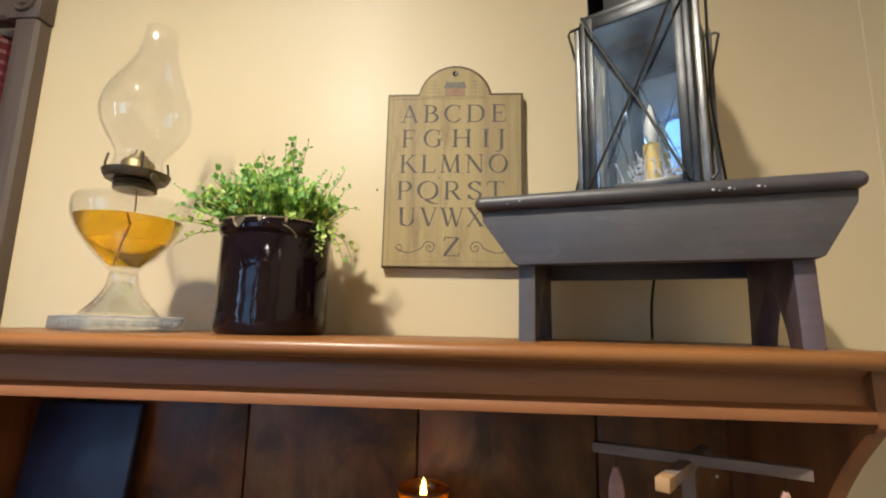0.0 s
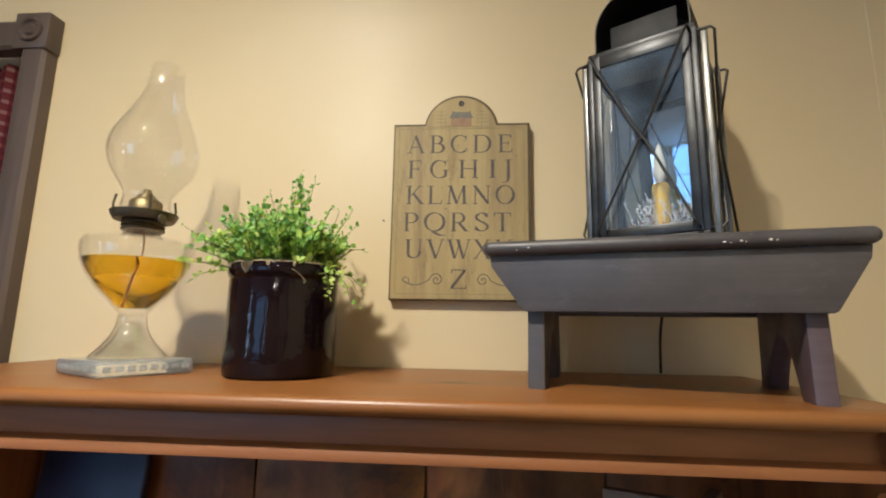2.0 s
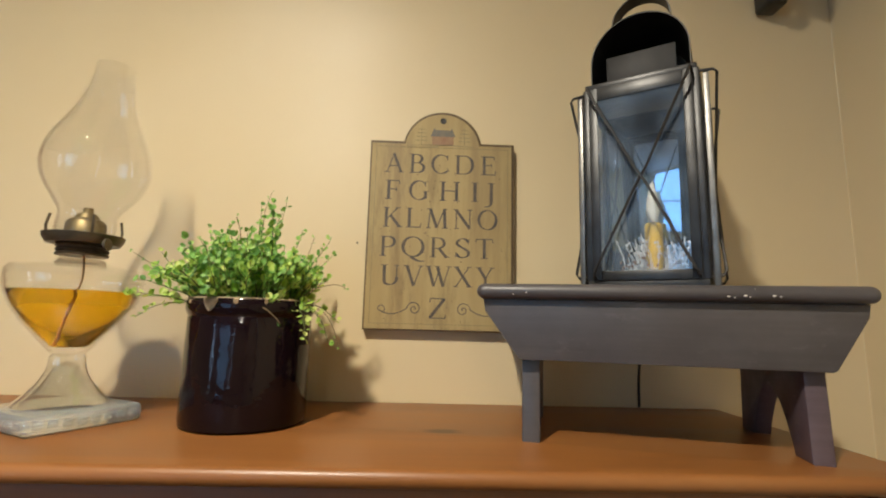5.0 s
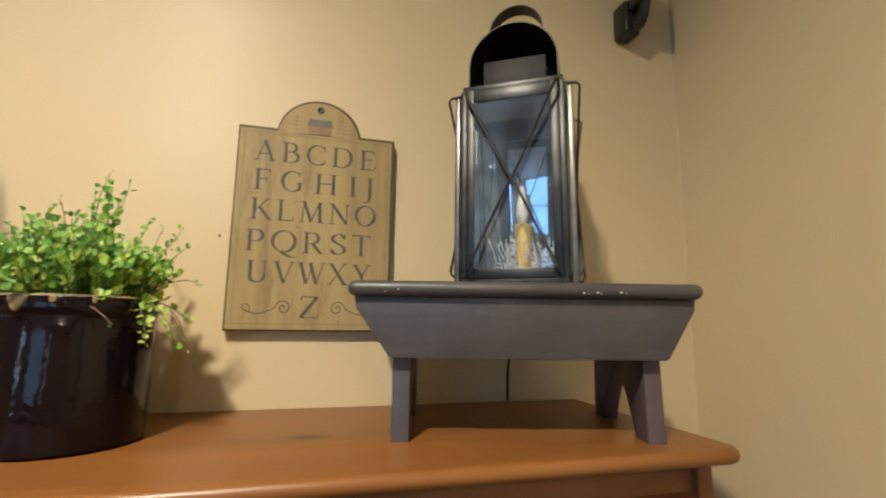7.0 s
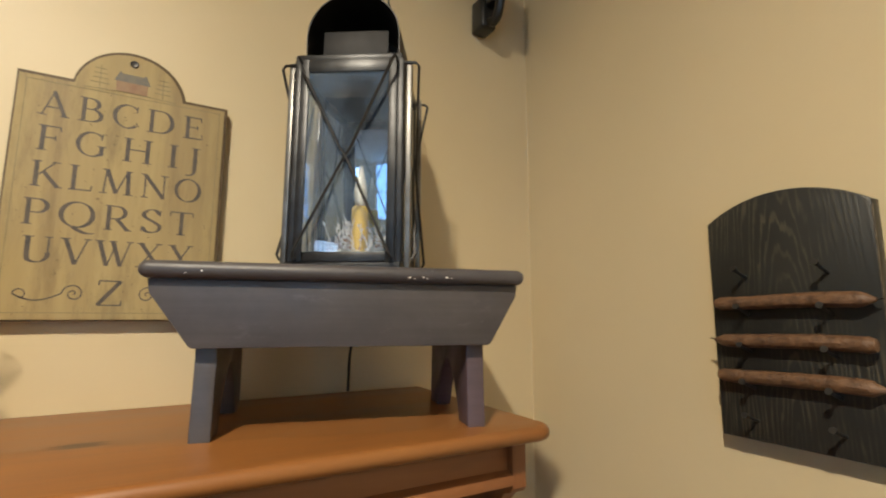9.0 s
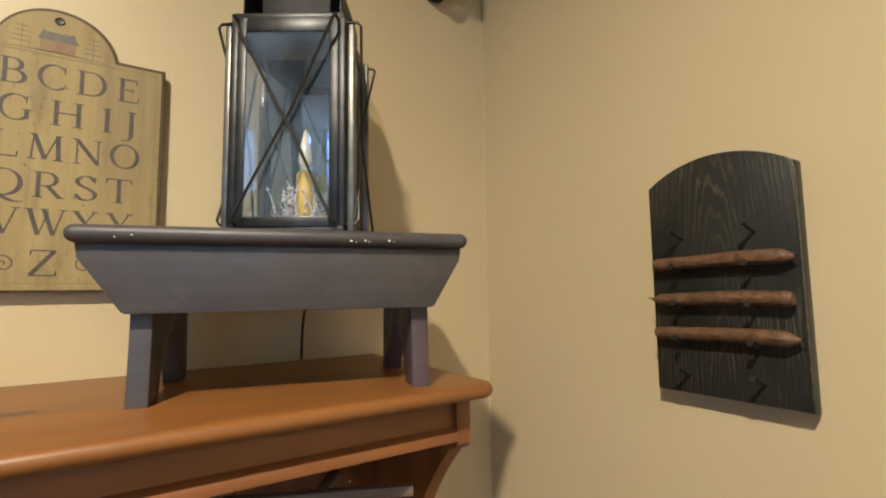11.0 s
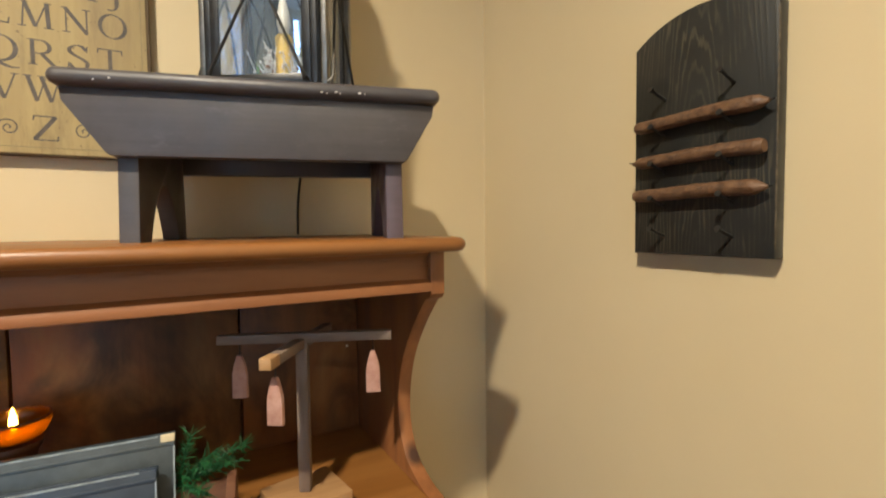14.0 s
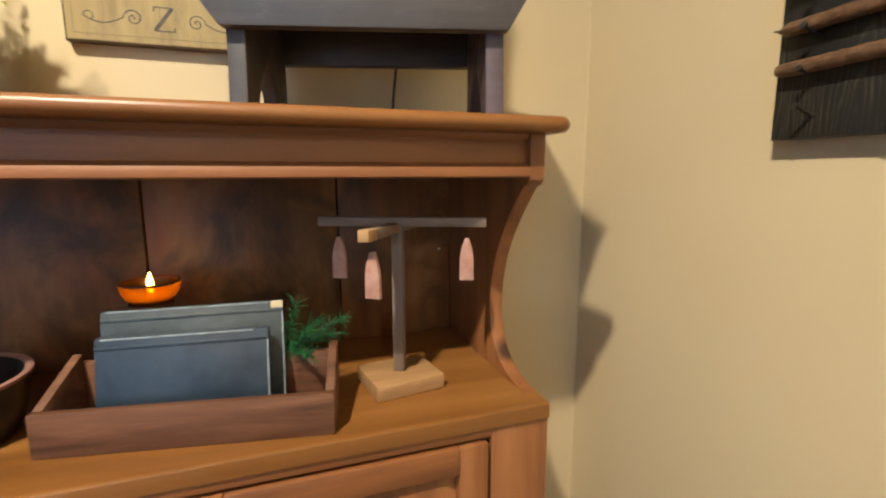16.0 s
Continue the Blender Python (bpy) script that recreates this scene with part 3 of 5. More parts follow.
def side_outline():
    pts = [(0.671, 1.202), (0.671, 1.146), (0.676, 1.140), (0.688, 1.136)]
    for p in smoothed([(0.688, 1.136, 0), (0.723, 1.098, 0), (0.757, 1.050, 0), (0.776, 1.003, 0), (0.782, 0.957, 0), (0.773, 0.915, 0), (0.749, 0.886, 0), (0.712, 0.870, 0), (0.675, SHELF + 0.0005, 0)], 4)[1:]:
        pts.append((p.x, p.y))
    return pts + [(0.985, SHELF + 0.0005), (0.985, 1.202)]


for x in (HX0, HX1 - 0.020):
    part("side_panel", prism(side_outline(), 0, x, x + 0.020, 0.004, 3), M_pine_z, hutch)
GAPS = (HX0 + 0.02, -0.497, -0.211, 0.075, 0.360, HX1 - 0.02)
for a, c in zip(GAPS, GAPS[1:]):
    part("back_board", box(a + 0.0015, c - 0.0015, 0.960, 0.975, SHELF, 1.202, 0.002), M_back, hutch)
part("back_strip", box(HX0 + 0.02, HX1 - 0.02, 0.977, 0.984, SHELF, 1.202, 0), M_back, hutch)
counter = prism([(0.6395, SHELF - 0.020), (0.6395, SHELF - 0.0045), (0.6402, SHELF - 0.0018), (0.6425, SHELF - 0.0004), (0.647, SHELF), (0.985, SHELF), (0.985, SHELF - 0.020)], 0, HX0 + 0.0005, HX1 - 0.0005, 0)
part("counter", counter, M_counter, hutch)
FZ = SHELF - 0.020
part("top_rail", box(HX0 + 0.08, HX1 - 0.08, 0.643, 0.663, 0.831, FZ, 0.001), M_pine_x, hutch)
part("bottom_rail", box(HX0 + 0.08, HX1 - 0.08, 0.643, 0.663, 0.06, 0.14, 0.001), M_pine_x, hutch)
for a, c in ((HX0, HX0 + 0.08), (HX1 - 0.08, HX1)):
    part("stile", box(a, c, 0.643, 0.663, 0.0, FZ, 0.002), M_pine_z, hutch)
MULL = ((-0.180, -0.145), (0.120, 0.155))
for a, c in MULL:
    part("stile", box(a, c, 0.643, 0.663, 0.14, 0.831, 0.001), M_pine_z, hutch)
for x in (HX0, HX1 - 0.018):
    part("base_side", box(x, x + 0.018, 0.663, 0.985, 0.0, FZ, 0.001), M_pine_z, hutch)
part("base_back", box(HX0 + 0.018, HX1 - 0.018, 0.975, 0.985, 0.02, FZ, 0), M_back, hutch)
part("base_floor", box(HX0 + 0.018, HX1 - 0.018, 0.665, 0.974, 0.10, 0.118, 0), M_back, hutch)


def door(x0, x1):
    x0, x1, z0, z1, y = x0 + 0.005, x1 - 0.005, 0.143, 0.826, 0.639
    d = part("door", box(x0, x0 + 0.038, y, y + 0.02, z0, z1, 0.002), M_pine_z, hutch, "raised-panel pine door, closed")
    part("door_stile", box(x1 - 0.038, x1, y, y + 0.02, z0, z1, 0.002), M_pine_z, d)
    part("door_rail", box(x0 + 0.038, x1 - 0.038, y, y + 0.02, z1 - 0.036, z1, 0.002), M_pine_x, d)
    part("door_rail", box(x0 + 0.038, x1 - 0.038, y, y + 0.02, z0, z0 + 0.050, 0.002), M_pine_x, d)
    b = bmesh.new()
    a0, a1, c0, c1 = x0 + 0.034, x1 - 0.034, z0 + 0.046, z1 - 0.032
    rows = []
    for inset, yy in ((0, y + 0.016), (0.007, y + 0.014), (0.034, y + 0.003), (0.036, y + 0.001)):
        rows.append([b.verts.new((p, yy, q)) for p, q in ((a0 + inset, c0 + inset), (a1 - inset, c0 + inset), (a1 - inset, c1 - inset), (a0 + inset, c1 - inset))])
    rows.insert(0, [b.verts.new((v.co.x, y + 0.019, v.co.z)) for v in rows[0]])
    for p, q in zip(rows, rows[1:]):
        for i in range(4):
            b.faces.new((p[i], p[(i + 1) % 4], q[(i + 1) % 4], q[i]))
    b.faces.new(rows[-1])
    b.faces.new(rows[0][::-1])
    part("raised_panel", b, M_pine_z, d)


for a, c in ((HX0 + 0.08, -0.180), (-0.145, 0.120), (0.155, HX1 - 0.08)):
    door(a, c)

# ---- bench on the hutch ----
bench = thing("bench", "small slate-grey painted wooden bench standing on hutch", "bench", (0.3690, 0.7055, TOP), -15.0)
BT = 0.1825
part("bench_top", rounded_board(-0.2095, 0.2045, -0.013, 0.222, BT, 0.018, 0.0095, True), M_slate, bench)
for y0 in (0.0, 0.192):
    part("apron", prism([(-0.202, BT - 0.0182), (0.198, BT - 0.0182), (0.196, BT - 0.032), (0.1635, 0.096), (0.1595, 0.094), (-0.1565, 0.094), (-0.1605, 0.096), (-0.200, BT - 0.032)], 1, y0, y0 + 0.018, 0.0012), M_slate, bench)


for x, ang, r in ((0.063, 112, 0.0016), (0.069, 120, 0.0010), (0.079, 108, 0.0018), (0.0835, 116, 0.0011), (0.106, 106, 0.0019), (0.112, 111, 0.0010), (-0.150, 100, 0.0012), (-0.165, 115, 0.0010)):
    b = bmesh.new()
    bmesh.ops.create_icosphere(b, subdivisions=2, radius=1.0)
    a = radians(ang - 90)
    bmesh.ops.transform(b, matrix=Matrix.Translation((x, -0.004 - 0.0090 * math.cos(a), BT - 0.009 - 0.0090 * math.sin(a))) @ Matrix.Diagonal((r * 1.0, r * 0.4, r * 0.6, 1)), verts=b.verts)
    part("paint_chip", b, M_chalk, bench, "chalky white paint chip")


def leg_outline():
    """A board leg with slightly spread feet and a pointed arch sawn out between them."""
    y0, y1, h = 0.020, 0.190, BT - 0.019
    pts = [(y0 - 0.009, 0.0), (y0, h), (y1, h), (y1 + 0.009, 0.0)]
    for k in range(17):
        u = 1 - k / 8
        pts.append(((y0 + y1) / 2 + 0.056 * u, 0.072 * (1 - abs(u) ** 1.7) ** 0.9))
    return pts


for x, mat in ((-0.146, M_slate), (0.149, M_plum)):
    part("leg", prism(leg_outline(), 0, x - 0.0105, x + 0.0105, 0.0015), mat, bench, "plum-grey worn leg" if mat is M_plum else "")

# ---- lantern on the bench ----
LY = -33.0
lantern = thing("lantern", "aged tin lantern with crossed wire guards and arched hood", "lantern", (0.3760, 0.7590, TOP + BT + 0.0005), LY)
LW, LD, LH = 0.067, 0.127, 0.2825
part("base", box(-LW - 0.003, LW + 0.003, -0.003, LD + 0.003, 0.0, 0.010, 0.001), M_tin, lantern)
part("top_plate", box(-LW - 0.002, LW + 0.002, -0.002, LD + 0.002, LH - 0.008, LH, 0.001), M_tin, lantern)
for x in (-1, 1):
    for y in (0.0, LD):
        part("corner_post", box(x * LW - 0.004, x * LW + 0.004, y - 0.004, y + 0.004, 0.010, LH - 0.008, 0.001), M_tin, lantern)


def glazed_side(m):
    """One framed pane with its crossed wires, built facing -y and then turned."""
    for a, c, d, e in ((-LW + 0.004, -LW + 0.015, 0.010, LH - 0.008), (LW - 0.015, LW - 0.004, 0.010, LH - 0.008), (-LW + 0.015, LW - 0.015, 0.010, 0.022), (-LW + 0.015, LW - 0.015, LH - 0.026, LH - 0.008)):
        b = box(a, c, -0.002, 0.002, d, e, 0.0006)
        part("frame", join(None, b, m), M_tin, lantern)
    g = part("pane", join(None, box(-LW + 0.012, LW - 0.012, -0.0008, 0.0008, 0.018, LH - 0.022, 0), m), M_hazed, lantern, smooth=False)
    g.visible_shadow = False
    for s in (-1, 1):
        path = [(s * (LW - 0.004), 0.001, LH - 0.012), (s * (LW - 0.005), -0.016, LH - 0.013), (s * (LW - 0.006), -0.020, LH - 0.017), (s * 0.006, -0.0095 + 0.002 * s, LH / 2 + 0.01), (-s * 0.006, -0.0085 + 0.002 * s, LH / 2 - 0.01), (-s * (LW - 0.010), -0.017, 0.020), (-s * (LW - 0.008), -0.013, 0.014), (-s * (LW - 0.007), 0.001, 0.013)]
        part("guard_wire", join(None, tube(path, 0.0019, 6), m), M_wire, lantern)


glazed_side(pose(0, -0.003, 0))
for s in (-1, 1):
    glazed_side(Matrix.Translation((s * (LW + 0.003), LD / 2, 0)) @ pose(0, 0, 0, 0, 0, 90 * s))
for x in (-1, 1):
    for y in (0.002, LD - 0.014):
        part("channel", box(x * (LW + 0.0105) - 0.0035, x * (LW + 0.0105) + 0.0035, y, y + 0.012, 0.002, LH - 0.010, 0.001), M_tin_bare, lantern)
part("back_mirror", join(None, box(-LW + 0.006, LW - 0.006, -0.001, 0.001, 0.0, LH - 0.024, 0.0004), Matrix.Translation((0, LD - 0.003, 0.0115)) @ pose(0, 0, 0, 7.4)), M_mirror, lantern, "shiny reflecting tin back")


def bent_strip(r, rise, y0, y1, z0, thick, n=20):
    """A sheet bent into an arch over straight sides."""
    outer = [(-r, z0)] + [(-r * math.cos(math.pi * k / n), z0 + rise + r * math.sin(math.pi * k / n)) for k in range(n + 1)] + [(r, z0)]
    q = r - thick
    inner = [(q, z0)] + [(q * math.cos(math.pi * k / n), z0 + rise + q * math.sin(math.pi * k / n)) for k in range(n + 1)] + [(-q, z0)]
    b = bmesh.new()
    ring = []
    for y in (y0, y1):
        ring.append([[b.verts.new((x, y, z)) for x, z in row] for row in (outer, inner[::-1])])
    m = len(outer)
    for i in range(m - 1):
        for a, c in ((ring[0][0], ring[1][0]), (ring[0][1], ring[1][1])):
            b.faces.new((a[i], a[i + 1], c[i + 1], c[i]))
        for side in (0, 1):
            b.faces.new((ring[side][0][i], ring[side][0][i + 1], ring[side][1][i + 1], ring[side][1][i]))
    for i in (0, m - 1):
        b.faces.new((ring[0][0][i], ring[1][0][i], ring[1][1][i], ring[0][1][i]))
    return b


part("hood", bent_strip(0.0630, 0.034, 0.010, LD - 0.004, LH, 0.0015), M_tin_dark, lantern, "dark arched tin hood")
# Plate added to hide the lit wall behind, so the hood's inside stays dark.
part("hood_back", prism([(-0.061, LH), (0.061, LH), (0.061, LH + 0.034)] + [(0.061 * math.cos(math.pi * k / 16), LH + 0.034 + 0.061 * math.sin(math.pi * k / 16)) for k in range(1, 16)] + [(-0.061, LH + 0.034)], 1, LD - 0.010, LD - 0.008, 0), M_tin_dark, lantern)
part("inner_chimney", bent_strip(0.046, 0.006, 0.030, LD - 0.020, LH, 0.0015), M_tin, lantern)
part("chimney_front", box(-0.045, 0.045, 0.026, 0.030, LH, LH + 0.050, 0.001), M_tin_mid, lantern)
part("handle", bent_strip(0.040, 0.020, 0.045, 0.069, LH + 0.0885, 0.0014), M_tin_dark, lantern)
part("sleeve", lathe([(0, 0.011), (0.0115, 0.011), (0.0115, 0.090), (0.0095, 0.093), (0, 0.093)], 24, at=(0.004, 0.062, 0)), M_sleeve, lantern, "yellowed candle sleeve")
part("bulb", lathe([(0, 0.0935), (0.006, 0.094), (0.0095, 0.108), (0.008, 0.124), (0.003, 0.148), (0, 0.154)], 20, at=(0.004, 0.062, 0)), M_bulb, lantern)
rng = random.Random(4)
# Pale wires and beads, with some brown berries among them.
wreath = bmesh.new()
for i in range(95):
    a = rng.uniform(0, 6.283)
    r = rng.uniform(0.022, 0.036)
    p = Vector((0.004 + r * math.cos(a), 0.062 + r * math.sin(a), 0.012))
    q = p + Vector((rng.uniform(-0.02, 0.02), rng.uniform(-0.016, 0.016), rng.uniform(0.010, 0.066)))
    q.x, q.y = max(-0.05, min(0.05, q.x)), max(0.012, min(0.112, q.y))
    tube([p, (p + q) / 2 + Vector((0.003, 0.002, 0.004)), q], 0.0006, 5, wreath)
    for k in range(3):
        c = p.lerp(q, rng.uniform(0.4, 1.0)) + Vector([rng.uniform(-0.003, 0.003) for _ in range(3)])
        n0 = len(wreath.faces)
        bmesh.ops.create_icosphere(wreath, subdivisions=1, radius=rng.uniform(0.0012, 0.0024), matrix=Matrix.Translation(c))
        wreath.faces.ensure_lookup_table()
        dark = rng.random() < 0.35
        for f in wreath.faces[n0:]:
            f.material_index = 1 if dark else 0
tagged(solid("berry_ring", wreath, [M_pale_wire, M_berry], "pale wires and beads with brown berries inside lantern", "dried berries"), kind="stuff").matrix_basis = lantern.matrix_basis.copy()
cord_line = smoothed([(0.440, 0.878, 1.3997), (0.455, 0.915, 1.4000), (0.470, 0.948, 1.380), (0.470, 0.978, 1.33), (0.466, 0.988, 1.28), (0.4645, 0.989, 1.2225)], 6)
solid("cord", tube(cord_line, 0.0022, 8), M_cord, "black electric cord hanging behind bench", "cord")

# ---- oil lamp ----
lamp = thing("oil_lamp", "clear glass oil lamp with yellow oil on hutch", "oil lamp", (-0.345, 0.808, TOP + 0.0003))
lamp.scale = (1.035, 1.035, 1.0)
foot = box(-0.061, 0.061, -0.061, 0.061, 0.0, 0.0215, 0.005, 3)
foot_turn = pose(0, 0, 0, 0, 0, 62)
bmesh.ops.transform(foot, matrix=foot_turn, verts=foot.verts)
lamp_base = part("base", foot, M_frost, lamp, "square pressed-glass base")
for side in range(4):
    for k in range(8):
        x = -0.049 + 0.014 * k
        bead = box(x - 0.0048, x + 0.0048, -0.0622, -0.0600, 0.0075, 0.0150, 0.0010, 2)
        part("bead", join(None, bead, foot_turn @ pose(0, 0, 0, 0, 0, 90 * side)), M_frost, lamp_base)


def LZ(z):
    return float(np.interp(z, (0, 0.024, 0.0985, 0.205, 0.2322, 0.252, 0.300, 0.476), (0, 0.022, 0.084, 0.191, 0.207, 0.222, 0.274, 0.471)))


def turned(rows, k):
    return [(r * k, LZ(z)) for r, z in rows]


part("stem", lathe(turned([(0, 0.0245), (0.050, 0.0245), (0.049, 0.029), (0.040, 0.040), (0.029, 0.056), (0.022, 0.072), (0.0195, 0.086), (0.0200, 0.094), (0.017, 0.098), (0, 0.098), (0, 0.088), (0.0130, 0.080), (0.0180, 0.066), (0.026, 0.050), (0.037, 0.036), (0.043, 0.028), (0, 0.028)], 0.95), 12), M_stemglass, lamp)
OUT = [(0.0190, 0.0985), (0.025, 0.101), (0.034, 0.110), (0.047, 0.122), (0.062, 0.137), (0.0755, 0.155), (0.0840, 0.173), (0.0870, 0.190), (0.0870, 0.199), (0.0825, 0.205), (0.060, 0.211), (0.040, 0.217), (0.029, 0.224), (0.027, 0.232)]
INN = [(0.024, 0.232), (0.026, 0.224), (0.038, 0.2145), (0.059, 0.208), (0.080, 0.202), (0.0845, 0.196), (0.0845, 0.190), (0.0815, 0.174), (0.0730, 0.157), (0.0595, 0.140), (0.0445, 0.1255), (0.0315, 0.1140), (0.022, 0.1060), (0, 0.1040)]
part("font", lathe(turned([(0, 0.0985)] + OUT + INN, 0.825), 24), M_font, lamp, "clear glass oil font")
part("oil", lathe(turned([(0, 0.1045), (0.0218, 0.1065), (0.0312, 0.1145), (0.0442, 0.1260), (0.0592, 0.1405), (0.0727, 0.1575), (0.0806, 0.1735), (0.0812, 0.1755), (0, 0.1755)], 0.825), 24), M_oil, lamp, "yellow lamp oil")
part("wick", tube(smoothed([(0, 0, 0.220), (0.004, 0, 0.18), (-0.010, 0.004, 0.14), (-0.016, 0.006, 0.100)], 5), 0.0015, 6), M_wick, lamp)
part("collar", lathe(turned([(0, 0.2322), (0.031, 0.2322), (0.032, 0.235), (0.029, 0.238), (0.032, 0.241), (0.030, 0.245), (0.033, 0.248), (0.031, 0.2515), (0, 0.2515)], 0.88), 40), M_brass_dark, lamp)
gallery = lathe(turned([(0, 0.2518), (0.030, 0.2518), (0.046, 0.252), (0.051, 0.258), (0.0525, 0.263), (0.051, 0.2635), (0.047, 0.2585), (0.040, 0.2575), (0.029, 0.259), (0, 0.259)], 0.83), 48)
part("gallery", gallery, M_brass_dark, lamp)
part("burner_dome", lathe(turned([(0, 0.2592), (0.028, 0.2592), (0.028, 0.2625), (0.0240, 0.2645), (0.0235, 0.277), (0.0205, 0.2815), (0.0150, 0.2835), (0.0120, 0.2890), (0.0065, 0.2900), (0.0060, 0.2970), (0, 0.2975)], 0.92), 32), M_brass, lamp)
for k in range(4):
    a = radians(45 + 90 * k)
    part("prong", tube([(r * math.cos(a), r * math.sin(a), LZ(z)) for r, z in ((0.0375, 0.2586), (0.0395, 0.271), (0.0370, 0.285))], 0.0016, 6), M_brass_dark, lamp)
part("wick_knob", join(None, lathe([(0, 0.0), (0.0075, 0.0), (0.0075, 0.003), (0, 0.003)], 16), Matrix.Translation((0.041, -0.020, LZ(0.250))) @ pose(0, 0, 0, 0, 90)), M_brass_dark, lamp)
part("knob_shaft", tube([(0.022, -0.0107, LZ(0.2505)), (0.043, -0.021, LZ(0.2505))], 0.0012, 6), M_brass_dark, lamp)
CH = [(0.0385, 0.2590), (0.0375, 0.272), (0.0365, 0.288), (0.045, 0.301), (0.059, 0.318), (0.0675, 0.336), (0.0690, 0.353), (0.0640, 0.373), (0.0525, 0.394), (0.0395, 0.418), (0.0315, 0.438), (0.0275, 0.458), (0.0262, 0.476)]
prof = [(p.x, p.y) for p in smoothed([(r, z, 0) for r, z in turned(CH, 0.87)], 4)]
chim = part("chimney", lathe(prof + [(r - 0.0018, z) for r, z in prof[::-1]], 56, closed=True), M_chimney, lamp, "clear bulged glass chimney")
SEAT = LZ(0.2590)
chim.matrix_basis = Matrix.Translation((-0.001, 0, SEAT)) @ pose(0, 0, 0, 0, 3.0) @ Matrix.Translation((0, 0, -SEAT))

# ---- crock with plant ----
CX, CY = -0.128, 0.831
crock = thing("crock", "dark brown glazed stoneware crock with chipped rim", "crock", (CX, CY, TOP + 0.0002))
crock.scale = (1.08, 1.08, 1.05)
shell = lathe([(0, 0), (0.066, 0), (0.0705, 0.003), (0.0718, 0.010), (0.0715, 0.07), (0.0713, 0.126), (0.0706, 0.1285), (0.0722, 0.1315), (0.0742, 0.1365), (0.0742, 0.145), (0.0715, 0.150), (0.0670, 0.150), (0.0640, 0.145), (0.0640, 0.020), (0, 0.018)], 72)
part("body", shell, M_crock, crock)
rng = random.Random(9)
for k, (a, w) in enumerate(((-106, 14), (-132, 5), (-84, 4), (-60, 3), (-146, 7))):
    b = bmesh.new()
    n = 5
    rows = []
    for i in range(n + 1):
        ang = radians(a - w / 2 + w * i / n)
        drop = (0.011 if k == 0 else 0.0022) * math.sin(math.pi * i / n) + 0.0006
        row = []
        for r, z in ((0.0752, 0.1452 - drop), (0.0755, 0.1475), (0.0718, 0.1506), (0.0680, 0.1506)):
            row.append(b.verts.new((r * math.cos(ang), r * math.sin(ang), z)))
        rows.append(row)
    for p, q in zip(rows, rows[1:]):
        for i in range(3):
            b.faces.new((p[i], q[i], q[i + 1], p[i + 1]))
    bmesh.ops.solidify(b, geom=b.faces[:], thickness=0.0012)
    part("chip", b, M_chip, crock, "bare stoneware chip")
part("worn_rim", lathe([(0.0688, 0.1494), (0.0700, 0.1506), (0.0722, 0.1504), (0.0734, 0.1488), (0.0722, 0.1484)], 72, closed=True), M_rimworn, crock, "worn tan rim edge")
plant = thing("foliage_plant", "bright green small-leaved trailing plant in crock", "plant", (CX - 0.004, CY, TOP + 0.146))
plant.scale = (1.0, 1.0, 1.10)
part("moss", lathe([(0, -0.02), (0.0630, -0.02), (0.0630, -0.008), (0.045, 0.0), (0, 0.004)], 32), M_soil, plant)


def leaf(b, at, way, normal, size):
    side = way.cross(normal).normalized()
    up = side.cross(way).normalized()
    mid = [b.verts.new(at + way * (size * u) + up * (size * h)) for u, h in ((0, 0), (0.5, -0.10), (1.0, 0.02))]
    for s in (-1, 1):
        e = [b.verts.new(at + way * (size * u) + side * (s * size * w) + up * (size * h)) for u, w, h in ((0.22, 0.30, 0.06), (0.62, 0.42, 0.08), (0.90, 0.20, 0.06))]
        b.faces.new((mid[0], e[0], mid[1]) if s > 0 else (mid[0], mid[1], e[0]))
        b.faces.new((e[0], e[1], mid[1]) if s > 0 else (e[0], mid[1], e[1]))
        b.faces.new((e[1], e[2], mid[2], mid[1]) if s > 0 else (e[1], mid[1], mid[2], e[2]))


def sprig(start, heading, length, droop, size, rng, bare=0.15):
    pts = [Vector(start)]
    d = Vector(heading).normalized()
    n = max(5, int(length / 0.009))
    for i in range(n):
        d = (d + Vector((rng.uniform(-0.20, 0.20), rng.uniform(-0.20, 0.20), rng.uniform(-0.15, 0.15) - droop))).normalized()
        pts.append(pts[-1] + d * (length / n))
    b = tube(pts, 0.0009, 5, None, 0.4)
    m = len(b.faces)
    for i in range(1, len(pts)):
        if i / len(pts) < bare:
            continue
        d = (pts[i] - pts[i - 1]).normalized()
        for k in range(rng.choice((2, 2, 2, 3))):
            w = (Vector((rng.uniform(-1, 1), rng.uniform(-1, 1), rng.uniform(-0.3, 0.9))) + d * 0.5).normalized()
            nn = (Vector((rng.uniform(-0.8, 0.8), rng.uniform(-1.4, 0.0), 0.6))).normalized()
            if abs(nn.dot(w)) > 0.9:
                continue
            leaf(b, pts[i] + w * 0.002, w, nn, size * rng.uniform(0.65, 1.2) * (1.1 - 0.4 * i / len(pts)))
    b.faces.ensure_lookup_table()
    for f in b.faces[m:]:
        f.material_index = 1
    return b


